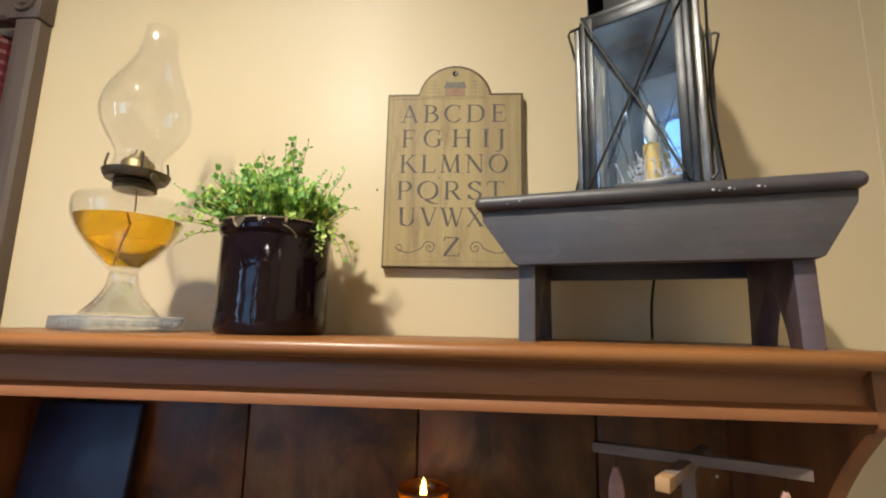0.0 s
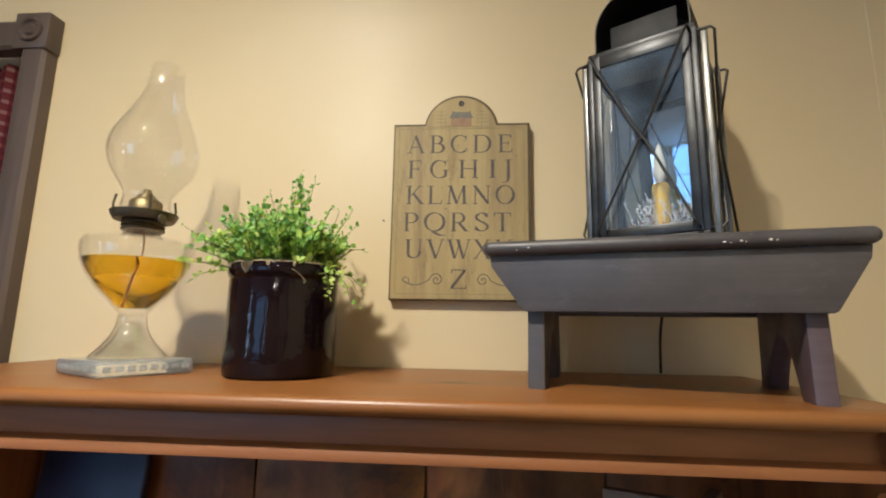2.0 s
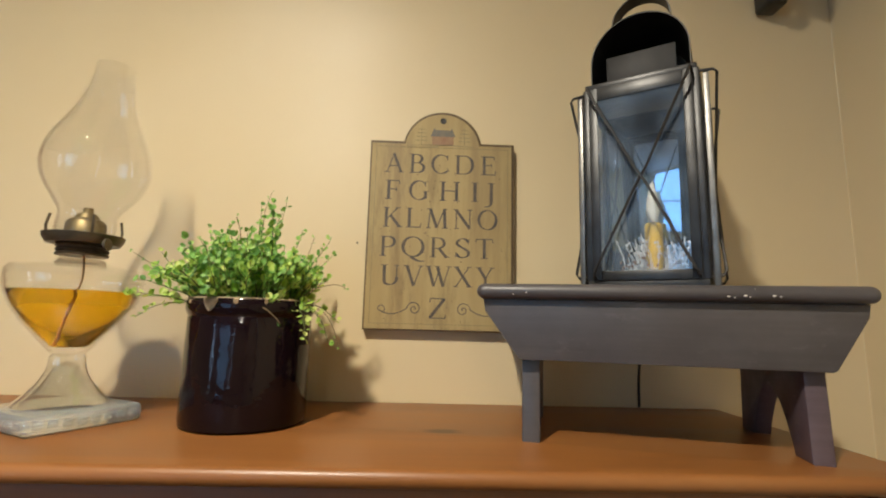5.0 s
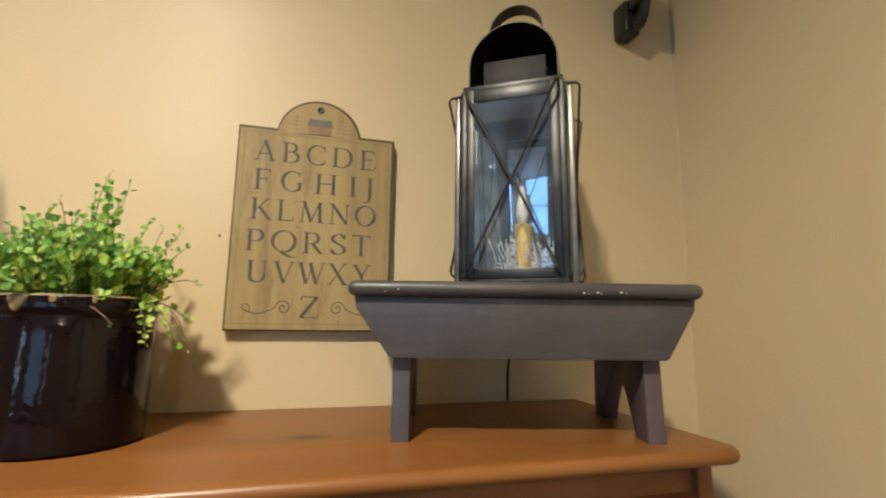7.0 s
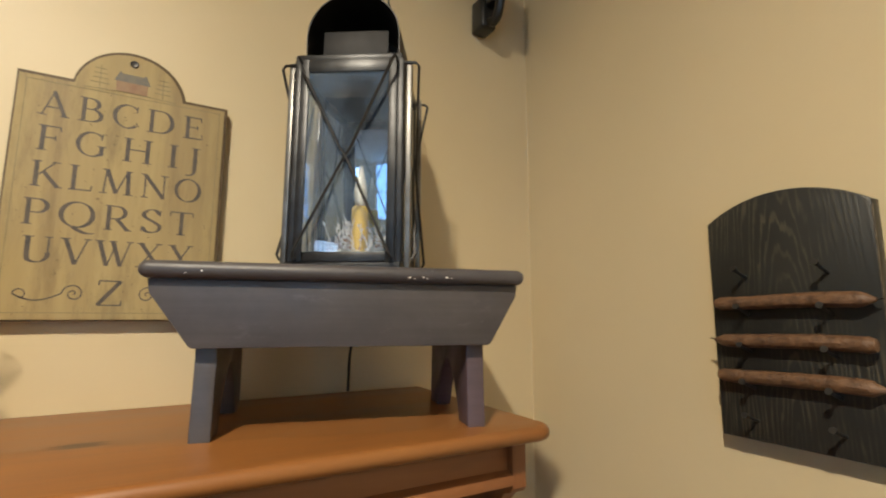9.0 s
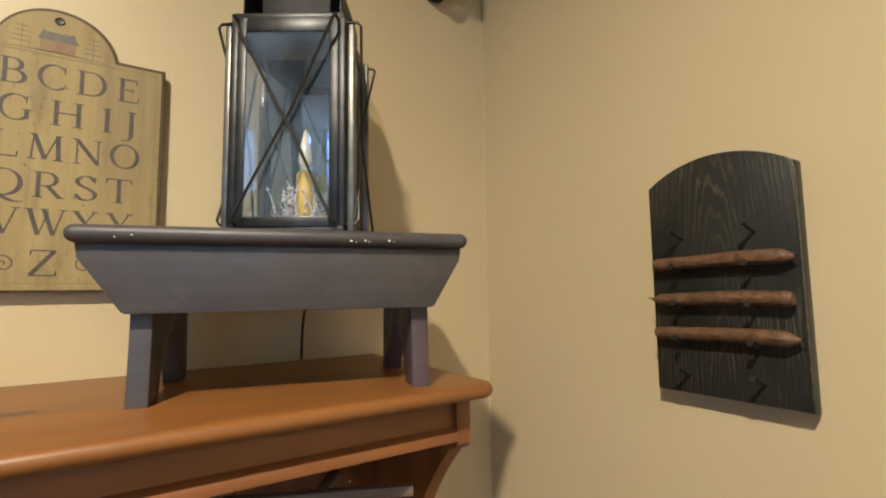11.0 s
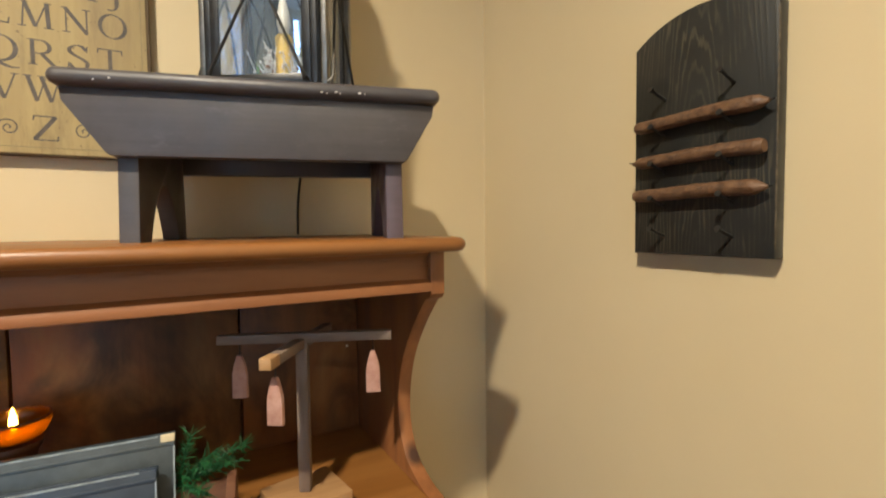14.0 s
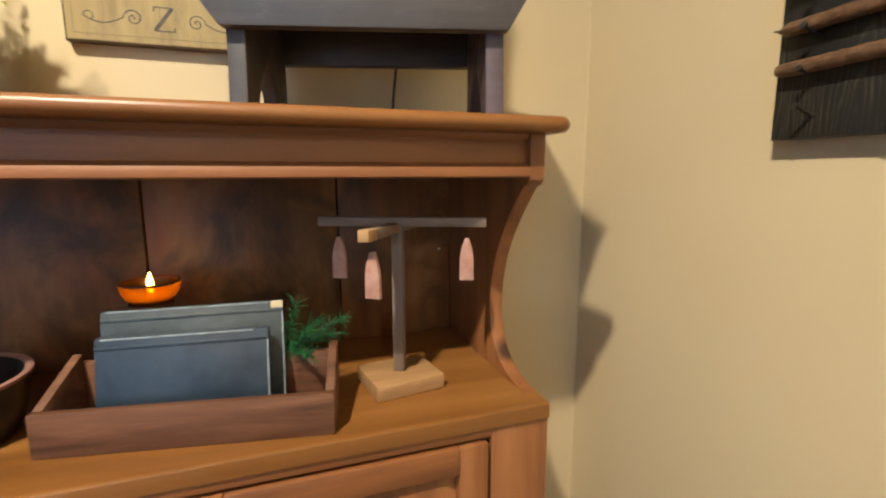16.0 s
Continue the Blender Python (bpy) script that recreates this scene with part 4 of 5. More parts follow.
rng = random.Random(21)
for i in range(330):
    a = rng.uniform(0, 2 * math.pi)
    r = 0.060 * math.sqrt(rng.random())
    out = Vector((math.cos(a), math.sin(a), 0))
    tilt = rng.uniform(0.05, 0.85) * (0.25 + r / 0.060 * (0.62 if out.x > 0 else 0.95))
    length = rng.uniform(0.040, 0.080 if out.x > 0.3 else 0.092) * (1.15 - 0.25 * r / 0.060)
    young = rng.random() < 0.10 + 0.75 * (r / 0.060) ** 4 * max(0.25, abs(out.x))
    part("sprig", sprig(out * r, out * tilt + Vector((0, 0, 0.8)), length, 0.03 + 0.06 * tilt, rng.uniform(0.0085, 0.0125), rng), [M_stem, M_leaf_young if young else M_leaf], plant, smooth=False)
# long sprigs that stand out of the mound
LONG = ((0.010, 0.0, 0.0, 0.0, 1, 0.150, -0.01, 0), (0.016, -0.01, 0.05, 0.0, 1, 0.132, 0.0, 0), (0.020, 0.005, 0.02, 0.0, 1, 0.128, 0.0, 0), (0.004, -0.008, -0.02, 0.0, 1, 0.135, 0.0, 0), (-0.05, 0, -1, -0.1, 0.40, 0.100, 0.05, 1), (-0.055, -0.01, -1, -0.25, 0.3, 0.092, 0.03, 1),
        (-0.050, 0.015, -1, 0.0, 0.5, 0.098, 0.04, 1), (-0.050, -0.03, -0.8, -0.4, 0.4, 0.080, 0.06, 1), (0.052, -0.01, 0.5, -0.2, 0.5, 0.062, 0.15, 1), (0.054, -0.02, 0.5, -0.35, 0.4, 0.066, 0.22, 1), (0.054, 0.01, 0.5, 0.1, 0.45, 0.070, 0.20, 1),
        (0.058, -0.015, 0.5, -0.3, 0.2, 0.078, 0.26, 1), (0.040, -0.045, 0.35, -0.6, 0.5, 0.055, 0.20, 1), (-0.03, 0, -0.45, -0.1, 1, 0.108, -0.01, 0), (0.04, 0.0, 0.25, 0.0, 1, 0.110, 0.01, 0), (-0.015, 0.0, -0.12, 0.0, 1, 0.112, 0.0, 0), (0.048, -0.005, 0.40, -0.1, 0.9, 0.090, 0.02, 0), (0.026, -0.02, 0.12, -0.05, 1, 0.120, 0.0, 0), (0.034, 0.01, 0.05, 0.0, 1, 0.118, -0.01, 0), (0.012, -0.015, 0.05, -0.1, 1, 0.112, 0.0, 0), (-0.045, -0.02, -0.7, -0.2, 0.8, 0.095, 0.03, 1), (0.056, -0.025, 0.6, -0.3, 0.3, 0.070, 0.24, 1))
for x, y, hx, hy, hz, ln, dr, young in LONG:
    part("sprig", sprig((x, y, 0), (hx, hy, hz), ln, dr, 0.0098, rng, 0.25), [M_stem, M_leaf_young if young else M_leaf], plant, smooth=False)
# nearly bare brown runners with a few tiny leaves at their ends
for x, y, hx, hy, hz, ln, dr in ((0.004, 0.0, -0.06, 0.0, 1, 0.158, -0.005), (-0.03, 0.0, -0.38, 0.0, 1, 0.128, -0.01), (-0.04, -0.01, -0.62, -0.1, 1, 0.125, 0.01), (-0.01, 0.0, 0.02, 0.0, 1, 0.118, -0.01), (0.05, 0.0, 0.5, 0.0, 1, 0.098, -0.02), (0.055, 0.0, 0.55, -0.1, 0.9, 0.105, 0.13), (0.03, -0.055, 0.35, -0.5, 0.35, 0.055, 0.26), (0.06, 0.0, 0.6, 0.0, 0.3, 0.088, 0.17)):
    part("runner", sprig((x, y, 0), (hx, hy, hz), ln, dr, 0.0045, rng, 0.78), [M_tendril, M_leaf], plant, smooth=False)

# ---- alphabet sign on the wall ----
sign = thing("alphabet_sign", "mustard wooden alphabet sign with arched top on wall", "sign", (0.125, WALL, 1.339))
SW, SH = 0.1265, 0.330


def sign_outline(inset=0.0):
    w, h, r = SW - inset, SH - inset, 0.0695 - inset
    cz = SH - 0.0130
    a0 = math.asin((h - cz) / r)
    pts = [(-w, inset), (w, inset), (w, h)]
    pts += [(r * math.cos(a0 + (math.pi - 2 * a0) * k / 20), cz + r * math.sin(a0 + (math.pi - 2 * a0) * k / 20)) for k in range(21)]
    return pts + [(-w, h)]


part("board", prism(sign_outline(), 1, -0.0185, -0.0005, 0.0012), M_sign_edge, sign, "dark worn board edges")
part("face", join(None, prism(sign_outline(0.0036), 1, -0.0200, -0.0184, 0.0004, 1), Matrix.Translation((-0.0008, 0, -0.0014))), M_sign, sign)
FY = -0.0201


def stripe(points, width, name="border_line", mat=M_thinline):
    """A thin painted line on the sign's face."""
    b = bmesh.new()
    rows = []
    pts = [Vector((x, 0, z)) for x, z in points]
    for i, p in enumerate(pts):
        d = (pts[min(i + 1, len(pts) - 1)] - pts[max(i - 1, 0)]).normalized()
        s = Vector((-d.z, 0, d.x)) * width / 2
        rows.append([b.verts.new((q.x, y, q.z)) for q in (p + s, p - s) for y in (FY - 0.0003, FY + 0.0001)])
    for p, q in zip(rows, rows[1:]):
        for i, j in ((0, 1), (1, 3), (3, 2), (2, 0)):
            b.faces.new((p[i], p[j], q[j], q[i]))
    part(name, b, mat, sign, smooth=False)


e = 0.011
for line in ([(-SW + e, e), (SW - e, e)], [(-SW + e, SH - e), (-SW + e, e)], [(SW - e, e), (SW - e, SH - e)], [(-SW + e, SH - e), (SW - e, SH - e)]):
    stripe(line, 0.0011)


def ribbon(b, points, widths, depth):
    """A flat stroke along the points, its own hair's breadth proud of the others."""
    pts = [Vector((x, z)) for x, z in points]
    rows = []
    for i, p in enumerate(pts):
        d = (pts[min(i + 1, len(pts) - 1)] - pts[max(i - 1, 0)]).normalized()
        n = Vector((-d.y, d.x)) * widths[i] / 2
        rows.append([b.verts.new((q.x, y, q.y)) for q in (p + n, p - n) for y in (-depth, 0.004)])
    for p, q in zip(rows, rows[1:]):
        for i, j in ((0, 1), (1, 3), (3, 2), (2, 0)):
            b.faces.new((p[i], p[j], q[j], q[i]))
    for r in (rows[0], rows[-1]):
        b.faces.new((r[0], r[1], r[3], r[2]))


THICK, THIN = 0.135, 0.050


def roman(char):
    """A book-face capital one unit high, built of thick and thin strokes and slab-thin serifs."""
    b = bmesh.new()
    level = [0.012]

    def stroke(points, widths):
        level[0] += 0.0007
        ribbon(b, points, widths, level[0])

    def line(x0, z0, x1, z1, w=THICK):
        stroke([(x0, z0), (x1, z1)], [w, w])

    def foot(x, z, half=0.15):
        up = 0.016 if z < 0.5 else -0.016
        stroke([(x - half, z + up), (x - half * 0.4, z + up * 1.3), (x + half * 0.4, z + up * 1.3), (x + half, z + up)], [0.030, 0.045, 0.045, 0.030])

    def stem(x, z0=0.0, z1=1.0, w=THICK, lo=True, hi=True):
        line(x, z0, x, z1, w)
        if lo:
            foot(x, z0)
        if hi:
            foot(x, z1)

    def bend(points, n=7, top=THICK):
        pts = [(p.x, p.y) for p in smoothed([(x, z, 0) for x, z in points], n)]
        ws = []
        for i in range(len(pts)):
            p, q = pts[max(i - 1, 0)], pts[min(i + 1, len(pts) - 1)]
            turn = math.atan2(q[1] - p[1], q[0] - p[0]) - radians(12)
            ws.append(0.038 + (top - 0.030) * abs(math.sin(turn)) ** 1.4)
        stroke(pts, ws)

    def oval(cx, cz, rx, rz, a0, a1, n=26):
        pts = [(cx + rx * math.cos(radians(a0 + (a1 - a0) * k / n)), cz + rz * math.sin(radians(a0 + (a1 - a0) * k / n))) for k in range(n + 1)]
        stroke(pts, [0.040 + (THICK - 0.028) * abs(math.cos(radians(a0 + (a1 - a0) * k / n + 12))) ** 1.5 for k in range(n + 1)])

    def bowl(x, z0, z1, reach):
        mid, rz = (z0 + z1) / 2, (z1 - z0) / 2
        n = 16
        pts = [(x, z1)] + [(x + reach * 0.45 + reach * 0.55 * math.cos(radians(90 - 180 * k / n)), mid + rz * math.sin(radians(90 - 180 * k / n))) for k in range(n + 1)] + [(x, z0)]
        stroke(pts, [THIN] + [0.042 + (THICK - 0.030) * math.sin(math.pi * k / n) ** 1.5 for k in range(n + 1)] + [THIN])

    def bar(x0, x1, z, tip=0.0):
        line(x0, z, x1, z, THIN)
        if tip:
            line(x1 - 0.012, z - THIN / 2 if tip > 0 else z + THIN / 2, x1 + 0.012, z + tip, 0.045)

    if char == "A":
        line(0.10, 0.02, 0.44, 0.98, THIN), line(0.42, 1.0, 0.82, 0.02), bar(0.22, 0.64, 0.34), foot(0.10, 0), foot(0.82, 0)
    elif char == "B":
        stem(0.16), bowl(0.16, 0.53, 0.975, 0.46), bowl(0.16, 0.025, 0.53, 0.56)
    elif char in "CG":
        oval(0.50, 0.5, 0.43, 0.49, 48, 312)
        line(0.80, 0.70, 0.82, 0.98, 0.045)
        if char == "G":
            line(0.82, 0.08, 0.82, 0.42, THICK), foot(0.82, 0.42, 0.14)
        else:
            line(0.80, 0.28, 0.85, 0.14, 0.045)
    elif char == "D":
        stem(0.16), bowl(0.16, 0.025, 0.975, 0.72)
    elif char in "EFL":
        stem(0.16)
        if char != "L":
            bar(0.16, 0.64, 0.972, -0.17), bar(0.16, 0.52, 0.52), line(0.52, 0.42, 0.52, 0.62, 0.04)
        if char != "F":
            bar(0.16, 0.70, 0.028, 0.20)
    elif char == "H":
        stem(0.16), stem(0.80), bar(0.16, 0.80, 0.52)
    elif char == "I":
        stem(0.16)
    elif char == "J":
        line(0.34, -0.02, 0.34, 1.0), foot(0.34, 1.0), bend([(0.34, 0.0), (0.31, -0.14), (0.20, -0.24), (0.06, -0.24)], 6, 0.11)
    elif char == "K":
        stem(0.16), line(0.22, 0.44, 0.70, 0.99, THIN), line(0.36, 0.60, 0.82, 0.01), foot(0.72, 1.0, 0.13), foot(0.84, 0, 0.13)
    elif char == "M":
        line(0.12, 0.0, 0.19, 1.0, THIN), line(0.19, 0.99, 0.50, 0.03), line(0.50, 0.03, 0.84, 0.99, THIN), line(0.88, 0.0, 0.84, 1.0), foot(0.12, 0, 0.12), foot(0.88, 0), foot(0.14, 1.0, 0.10), foot(0.88, 1.0, 0.10)
    elif char == "N":
        line(0.16, 0.0, 0.16, 1.0, THIN), line(0.14, 0.98, 0.80, 0.02), line(0.80, 0.0, 0.80, 1.0, THIN), foot(0.16, 0, 0.13), foot(0.12, 1.0, 0.11), foot(0.80, 1.0, 0.13)
    elif char in "OQ":
        oval(0.5, 0.5, 0.44, 0.49, 0, 360, 40)
        if char == "Q":
            bend([(0.40, 0.02), (0.58, -0.12), (0.80, -0.21), (1.02, -0.20)], 6, 0.16)
    elif char in "PR":
        stem(0.16), bowl(0.16, 0.46, 0.975, 0.54)
        if char == "R":
            line(0.42, 0.48, 0.82, 0.01), foot(0.85, 0, 0.12)
    elif char == "S":
        bend([(0.68, 0.80), (0.56, 0.94), (0.38, 0.975), (0.20, 0.88), (0.16, 0.72), (0.30, 0.58), (0.54, 0.45), (0.70, 0.30), (0.66, 0.12), (0.46, 0.025), (0.26, 0.06), (0.13, 0.22)])
        line(0.69, 0.72, 0.71, 0.97, 0.04), line(0.10, 0.04, 0.12, 0.28, 0.04)
    elif char == "T":
        stem(0.45, hi=False), line(0.06, 0.972, 0.84, 0.972, THIN), line(0.055, 0.80, 0.075, 0.99, 0.045), line(0.845, 0.80, 0.825, 0.99, 0.045)
    elif char == "U":
        line(0.18, 0.30, 0.18, 1.0), foot(0.18, 1.0), bend([(0.18, 0.34), (0.22, 0.12), (0.40, 0.03), (0.58, 0.07), (0.70, 0.22), (0.72, 0.40)]), line(0.72, 0.36, 0.72, 1.0, THIN), foot(0.72, 1.0, 0.12)
    elif char == "V":
        line(0.14, 0.99, 0.46, 0.0), line(0.47, 0.0, 0.78, 0.99, THIN), foot(0.14, 1.0), foot(0.78, 1.0, 0.12)
    elif char == "W":
        line(0.12, 0.99, 0.38, 0.0), line(0.39, 0.0, 0.64, 0.90, THIN), line(0.52, 0.99, 0.80, 0.0), line(0.81, 0.0, 1.06, 0.99, THIN), foot(0.12, 1.0, 0.13), foot(0.53, 1.0, 0.13), foot(1.06, 1.0, 0.12)
    elif char == "X":
        line(0.16, 0.99, 0.80, 0.01), line(0.14, 0.01, 0.76, 0.99, THIN), foot(0.16, 1.0), foot(0.80, 0), foot(0.13, 0, 0.12), foot(0.77, 1.0, 0.12)
    elif char == "Y":
        line(0.14, 0.99, 0.46, 0.44), line(0.46, 0.44, 0.76, 0.99, THIN), stem(0.46, 0.0, 0.50, hi=False), foot(0.14, 1.0), foot(0.77, 1.0, 0.12)
    elif char == "Z":
        line(0.12, 0.972, 0.76, 0.972, THIN), line(0.73, 0.96, 0.13, 0.04), line(0.10, 0.028, 0.80, 0.028, THIN), line(0.115, 0.80, 0.135, 0.99, 0.045), line(0.785, 0.20, 0.765, 0.01, 0.045)
    return b


WIDTHS = dict(A=1.0, B=0.80, C=0.90, D=0.98, E=0.76, F=0.72, G=0.98, H=1.02, I=0.36, J=0.50, K=0.98, L=0.76, M=1.12, N=0.98, O=1.02, P=0.78, Q=1.16, R=0.96, S=0.74, T=0.90, U=0.92, V=0.98, W=1.28, X=0.96, Y=0.94, Z=0.84)


def letter(char, cx, z, cap):
    """A painted capital, centred on cx and standing on z."""
    b = roman(char)
    xs = [v.co.x for v in b.verts]
    x0, x1 = min(xs), max(xs)
    wide = WIDTHS[char] * cap / (x1 - x0)
    for v in b.verts:
        v.co = Vector(((v.co.x - (x0 + x1) / 2) * wide + cx, FY + v.co.y * cap * 0.45, z + v.co.z * cap))
    part("letter", b, M_letter, sign, smooth=False)


def across(x, left, width):
    return -0.125 + 0.25 * (x - left) / width


for text, places, left, width, base in (("ABCDE", (150, 250, 348, 455, 560), 48, 620, 0.272), ("FGHIJ", (145, 258, 393, 503, 568), 45, 625, 0.2235), ("KLMNO", (148, 238, 340, 452, 560), 40, 632, 0.1745), ("PQRST", (128, 238, 355, 455, 550), 36, 640, 0.1240), ("UVWXY", (138, 240, 350, 458, 555), 30, 648, 0.0745), ("Z", (347,), 27, 650, 0.0205)):
    for ch, x in zip(text, places):
        letter(ch, across(x, left, width), base, 0.0345)
for s in (-1, 1):
    curl = [(s * (0.041 + 0.0125 * (1 - k / 26) * math.cos(k * 0.42)), 0.036 + 0.0125 * (1 - k / 26) * math.sin(k * 0.42)) for k in range(26)]
    tail = [(s * (0.0535 + 0.012 * u + 0.0365 * u), 0.036 - 0.012 * math.sin(u * 2.6) + 0.005 * u) for u in [k / 14 for k in range(15)]]
    end = [(s * (0.096 + 0.006 * math.cos(k * 0.5)), 0.036 + 0.006 * math.sin(k * 0.5) - 0.001) for k in range(10)]
    stripe(curl, 0.0016, "scroll_line", M_letter)
    stripe(tail, 0.0016, "scroll_line", M_letter)
    stripe(end, 0.0014, "scroll_line", M_letter)
part("painted_house", prism([(-0.019, 0.324), (0.019, 0.324), (0.019, 0.340), (-0.019, 0.340)], 1, FY - 0.0003, FY + 0.0001, 0), M_house, sign, smooth=False)
part("painted_roof", prism([(-0.022, 0.340), (0.022, 0.340), (0.017, 0.352), (0.016, 0.355), (0.013, 0.352), (-0.013, 0.352), (-0.016, 0.355), (-0.017, 0.352)], 1, FY - 0.0003, FY + 0.0001, 0), M_roofp, sign, smooth=False)
for s in (-1, 1):
    stripe([(s * 0.038, 0.324), (s * 0.038, 0.358)], 0.0012, "painted_tree")
    for k in range(4):
        stripe([(s * 0.038 - 0.011 + 0.0015 * k, 0.332 + 0.007 * k), (s * 0.038 + 0.011 - 0.0015 * k, 0.332 + 0.007 * k)], 0.0012, "painted_branch")
stripe([(-0.056, 0.3225), (-0.02, 0.3245), (0.02, 0.3240), (0.056, 0.3220)], 0.0012, "painted_ground")
part("hanging_hole", join(None, lathe([(0, 0.0), (0.0048, 0.0), (0.0056, 0.0006), (0.0048, 0.0010), (0.0030, 0.0004), (0, 0.0004)], 16), Matrix.Translation((0, FY, 0.369)) @ pose(0, 0, 0, 90)), M_wire, sign)
solid("wall_nail", join(None, lathe([(0, -0.002), (0.0016, -0.002), (0.0016, 0.0015), (0, 0.002)], 10), pose(0, 0, 0, 90)), M_wire, "tiny dark nail in tan wall", "nail", (-0.019, WALL - 0.001, 1.487))

# ---- candle rack on the east wall ----
rack = thing("candle_rack", "charcoal arched board with nails holding wax tapers", "wall rack", (CORNER, 0.495, 1.193))


def plaque_outline(w=0.0920, h=0.284, rise=0.030, n=14):
    r = (w * w + rise * rise) / (2 * rise)
    a = math.asin(w / r)
    return [(-w, 0.0), (w, 0.0)] + [(r * math.sin(a - 2 * a * k / n), h + rise - r + r * math.cos(a - 2 * a * k / n)) for k in range(n + 1)]


part("board", prism(plaque_outline(), 0, -0.0245, -0.0045, 0.003, 2), M_plaque, rack)
part("worn_edge", box(-0.0250, -0.0225, -0.0924, -0.0908, 0.012, 0.277, 0.0004), M_tanwear, rack, "rubbed tan board edge")
part("wall_cleat", box(-0.0043, 0.0, -0.04, 0.04, 0.20, 0.23, 0.0005), M_plaque, rack)
for z in (0.2055, 0.1573, 0.1093, 0.0643, 0.0240):
    for y in (-0.045, 0.045):
        nail = tube([(-0.0235, y, z), (-0.040, y + 0.0005, z + 0.0055), (-0.0535, y, z + 0.0105)], 0.0020, 6, None, 0.9)
        tube([(-0.0533, y, z + 0.0104), (-0.0550, y, z + 0.0110)], 0.0040, 8, nail)
        part("nail", nail, M_wire, rack)


def taper(y0, y1, z, flip):
    rng = random.Random(int(z * 1000))
    b = bmesh.new()
    n, sides = 28, 12
    rings = []
    for i in range(n + 1):
        u = i / n
        v = 1 - u if flip else u
        r = 0.0092 * min(1.0, (v / 0.10 + 0.25)) if v < 0.10 else 0.0092
        r *= 1 - 0.10 * u + rng.uniform(-0.05, 0.05)
        if v > 0.97:
            r *= 0.75
        rings.append([b.verts.new((r * math.cos(2 * math.pi * k / sides) * rng.uniform(0.95, 1.05), y0 + (y1 - y0) * u, r * math.sin(2 * math.pi * k / sides) + 0.0012 * math.sin(u * 5))) for k in range(sides)])
    for p, q in zip(rings, rings[1:]):
        for k in range(sides):
            b.faces.new((p[k], p[(k + 1) % sides], q[(k + 1) % sides], q[k]))
    b.faces.new(rings[0])
    b.faces.new(rings[-1][::-1])
    t = thing("taper_candle", "rough brown dipped wax taper lying on nails", "candle", (CORNER - 0.0365, 0.490, z), 0.0, "tapers on the rack")
    part("wax", b, M_stick, t)
    tip = y1 if flip else y0
    s = 1 if flip else -1
    part("wick", tube([(0, tip - s * 0.004, 0), (0, tip + s * 0.003, 0.0005), (0, tip + s * 0.006, 0.001)], 0.0010, 5), M_tin, t)


# the wick end points towards the room on the upper and lower tapers
taper(-0.084, 0.085, 1.3665, False)
taper(-0.080, 0.090, 1.3185, True)
taper(-0.084, 0.087, 1.2735, False)

# ---- bracket above the corner ----
bracket = thing("wall_bracket", "black iron bracket mounted high on tan wall", "bracket", (0.742, WALL, 1.955))
part("wall_plate", box(-0.020, 0.018, -0.045, -0.0005, 0.0, 0.075, 0.008, 4), M_black, bracket)
part("arm", box(-0.013, 0.014, -0.128, -0.0455, 0.046, 0.150, 0.006, 3), M_black, bracket)
part("scroll", tube(smoothed([(0.0, -0.040, 0.016), (0.002, -0.058, 0.010), (0.002, -0.072, 0.022), (0.0, -0.084, 0.050)], 5), 0.010, 10), M_black, bracket)
part("screw", join(None, lathe([(0, 0), (0.003, 0), (0.0028, 0.0015), (0, 0.002)], 10), Matrix.Translation((0.004, -0.0452, 0.040)) @ pose(0, 0, 0, 90)), M_tin, bracket)

# ---- things on the hutch shelf ----
crate = thing("crate", "weathered low wooden box on hutch shelf", "box", (0.015, 0.706, SHELF + 0.0003), -9.8)
CW, CD = 0.304, 0.098
part("front_board", box(0, CW, 0, 0.010, 0, 0.0485, 0.0012), M_crate, crate)
part("back_board", box(0, CW, CD - 0.010, CD, 0, 0.068, 0.0012), M_crate, crate)
part("bottom_board", box(0.010, CW - 0.010, 0.010, CD - 0.010, 0.001, 0.009, 0.0008), M_crate, crate)
for x in (0.0, CW - 0.010):
    part("end_board", prism([(0.0102, 0.0), (CD - 0.0102, 0.0), (CD - 0.0102, 0.080), (0.0102, 0.0488)], 0, x, x + 0.010, 0.001), M_crate, crate)


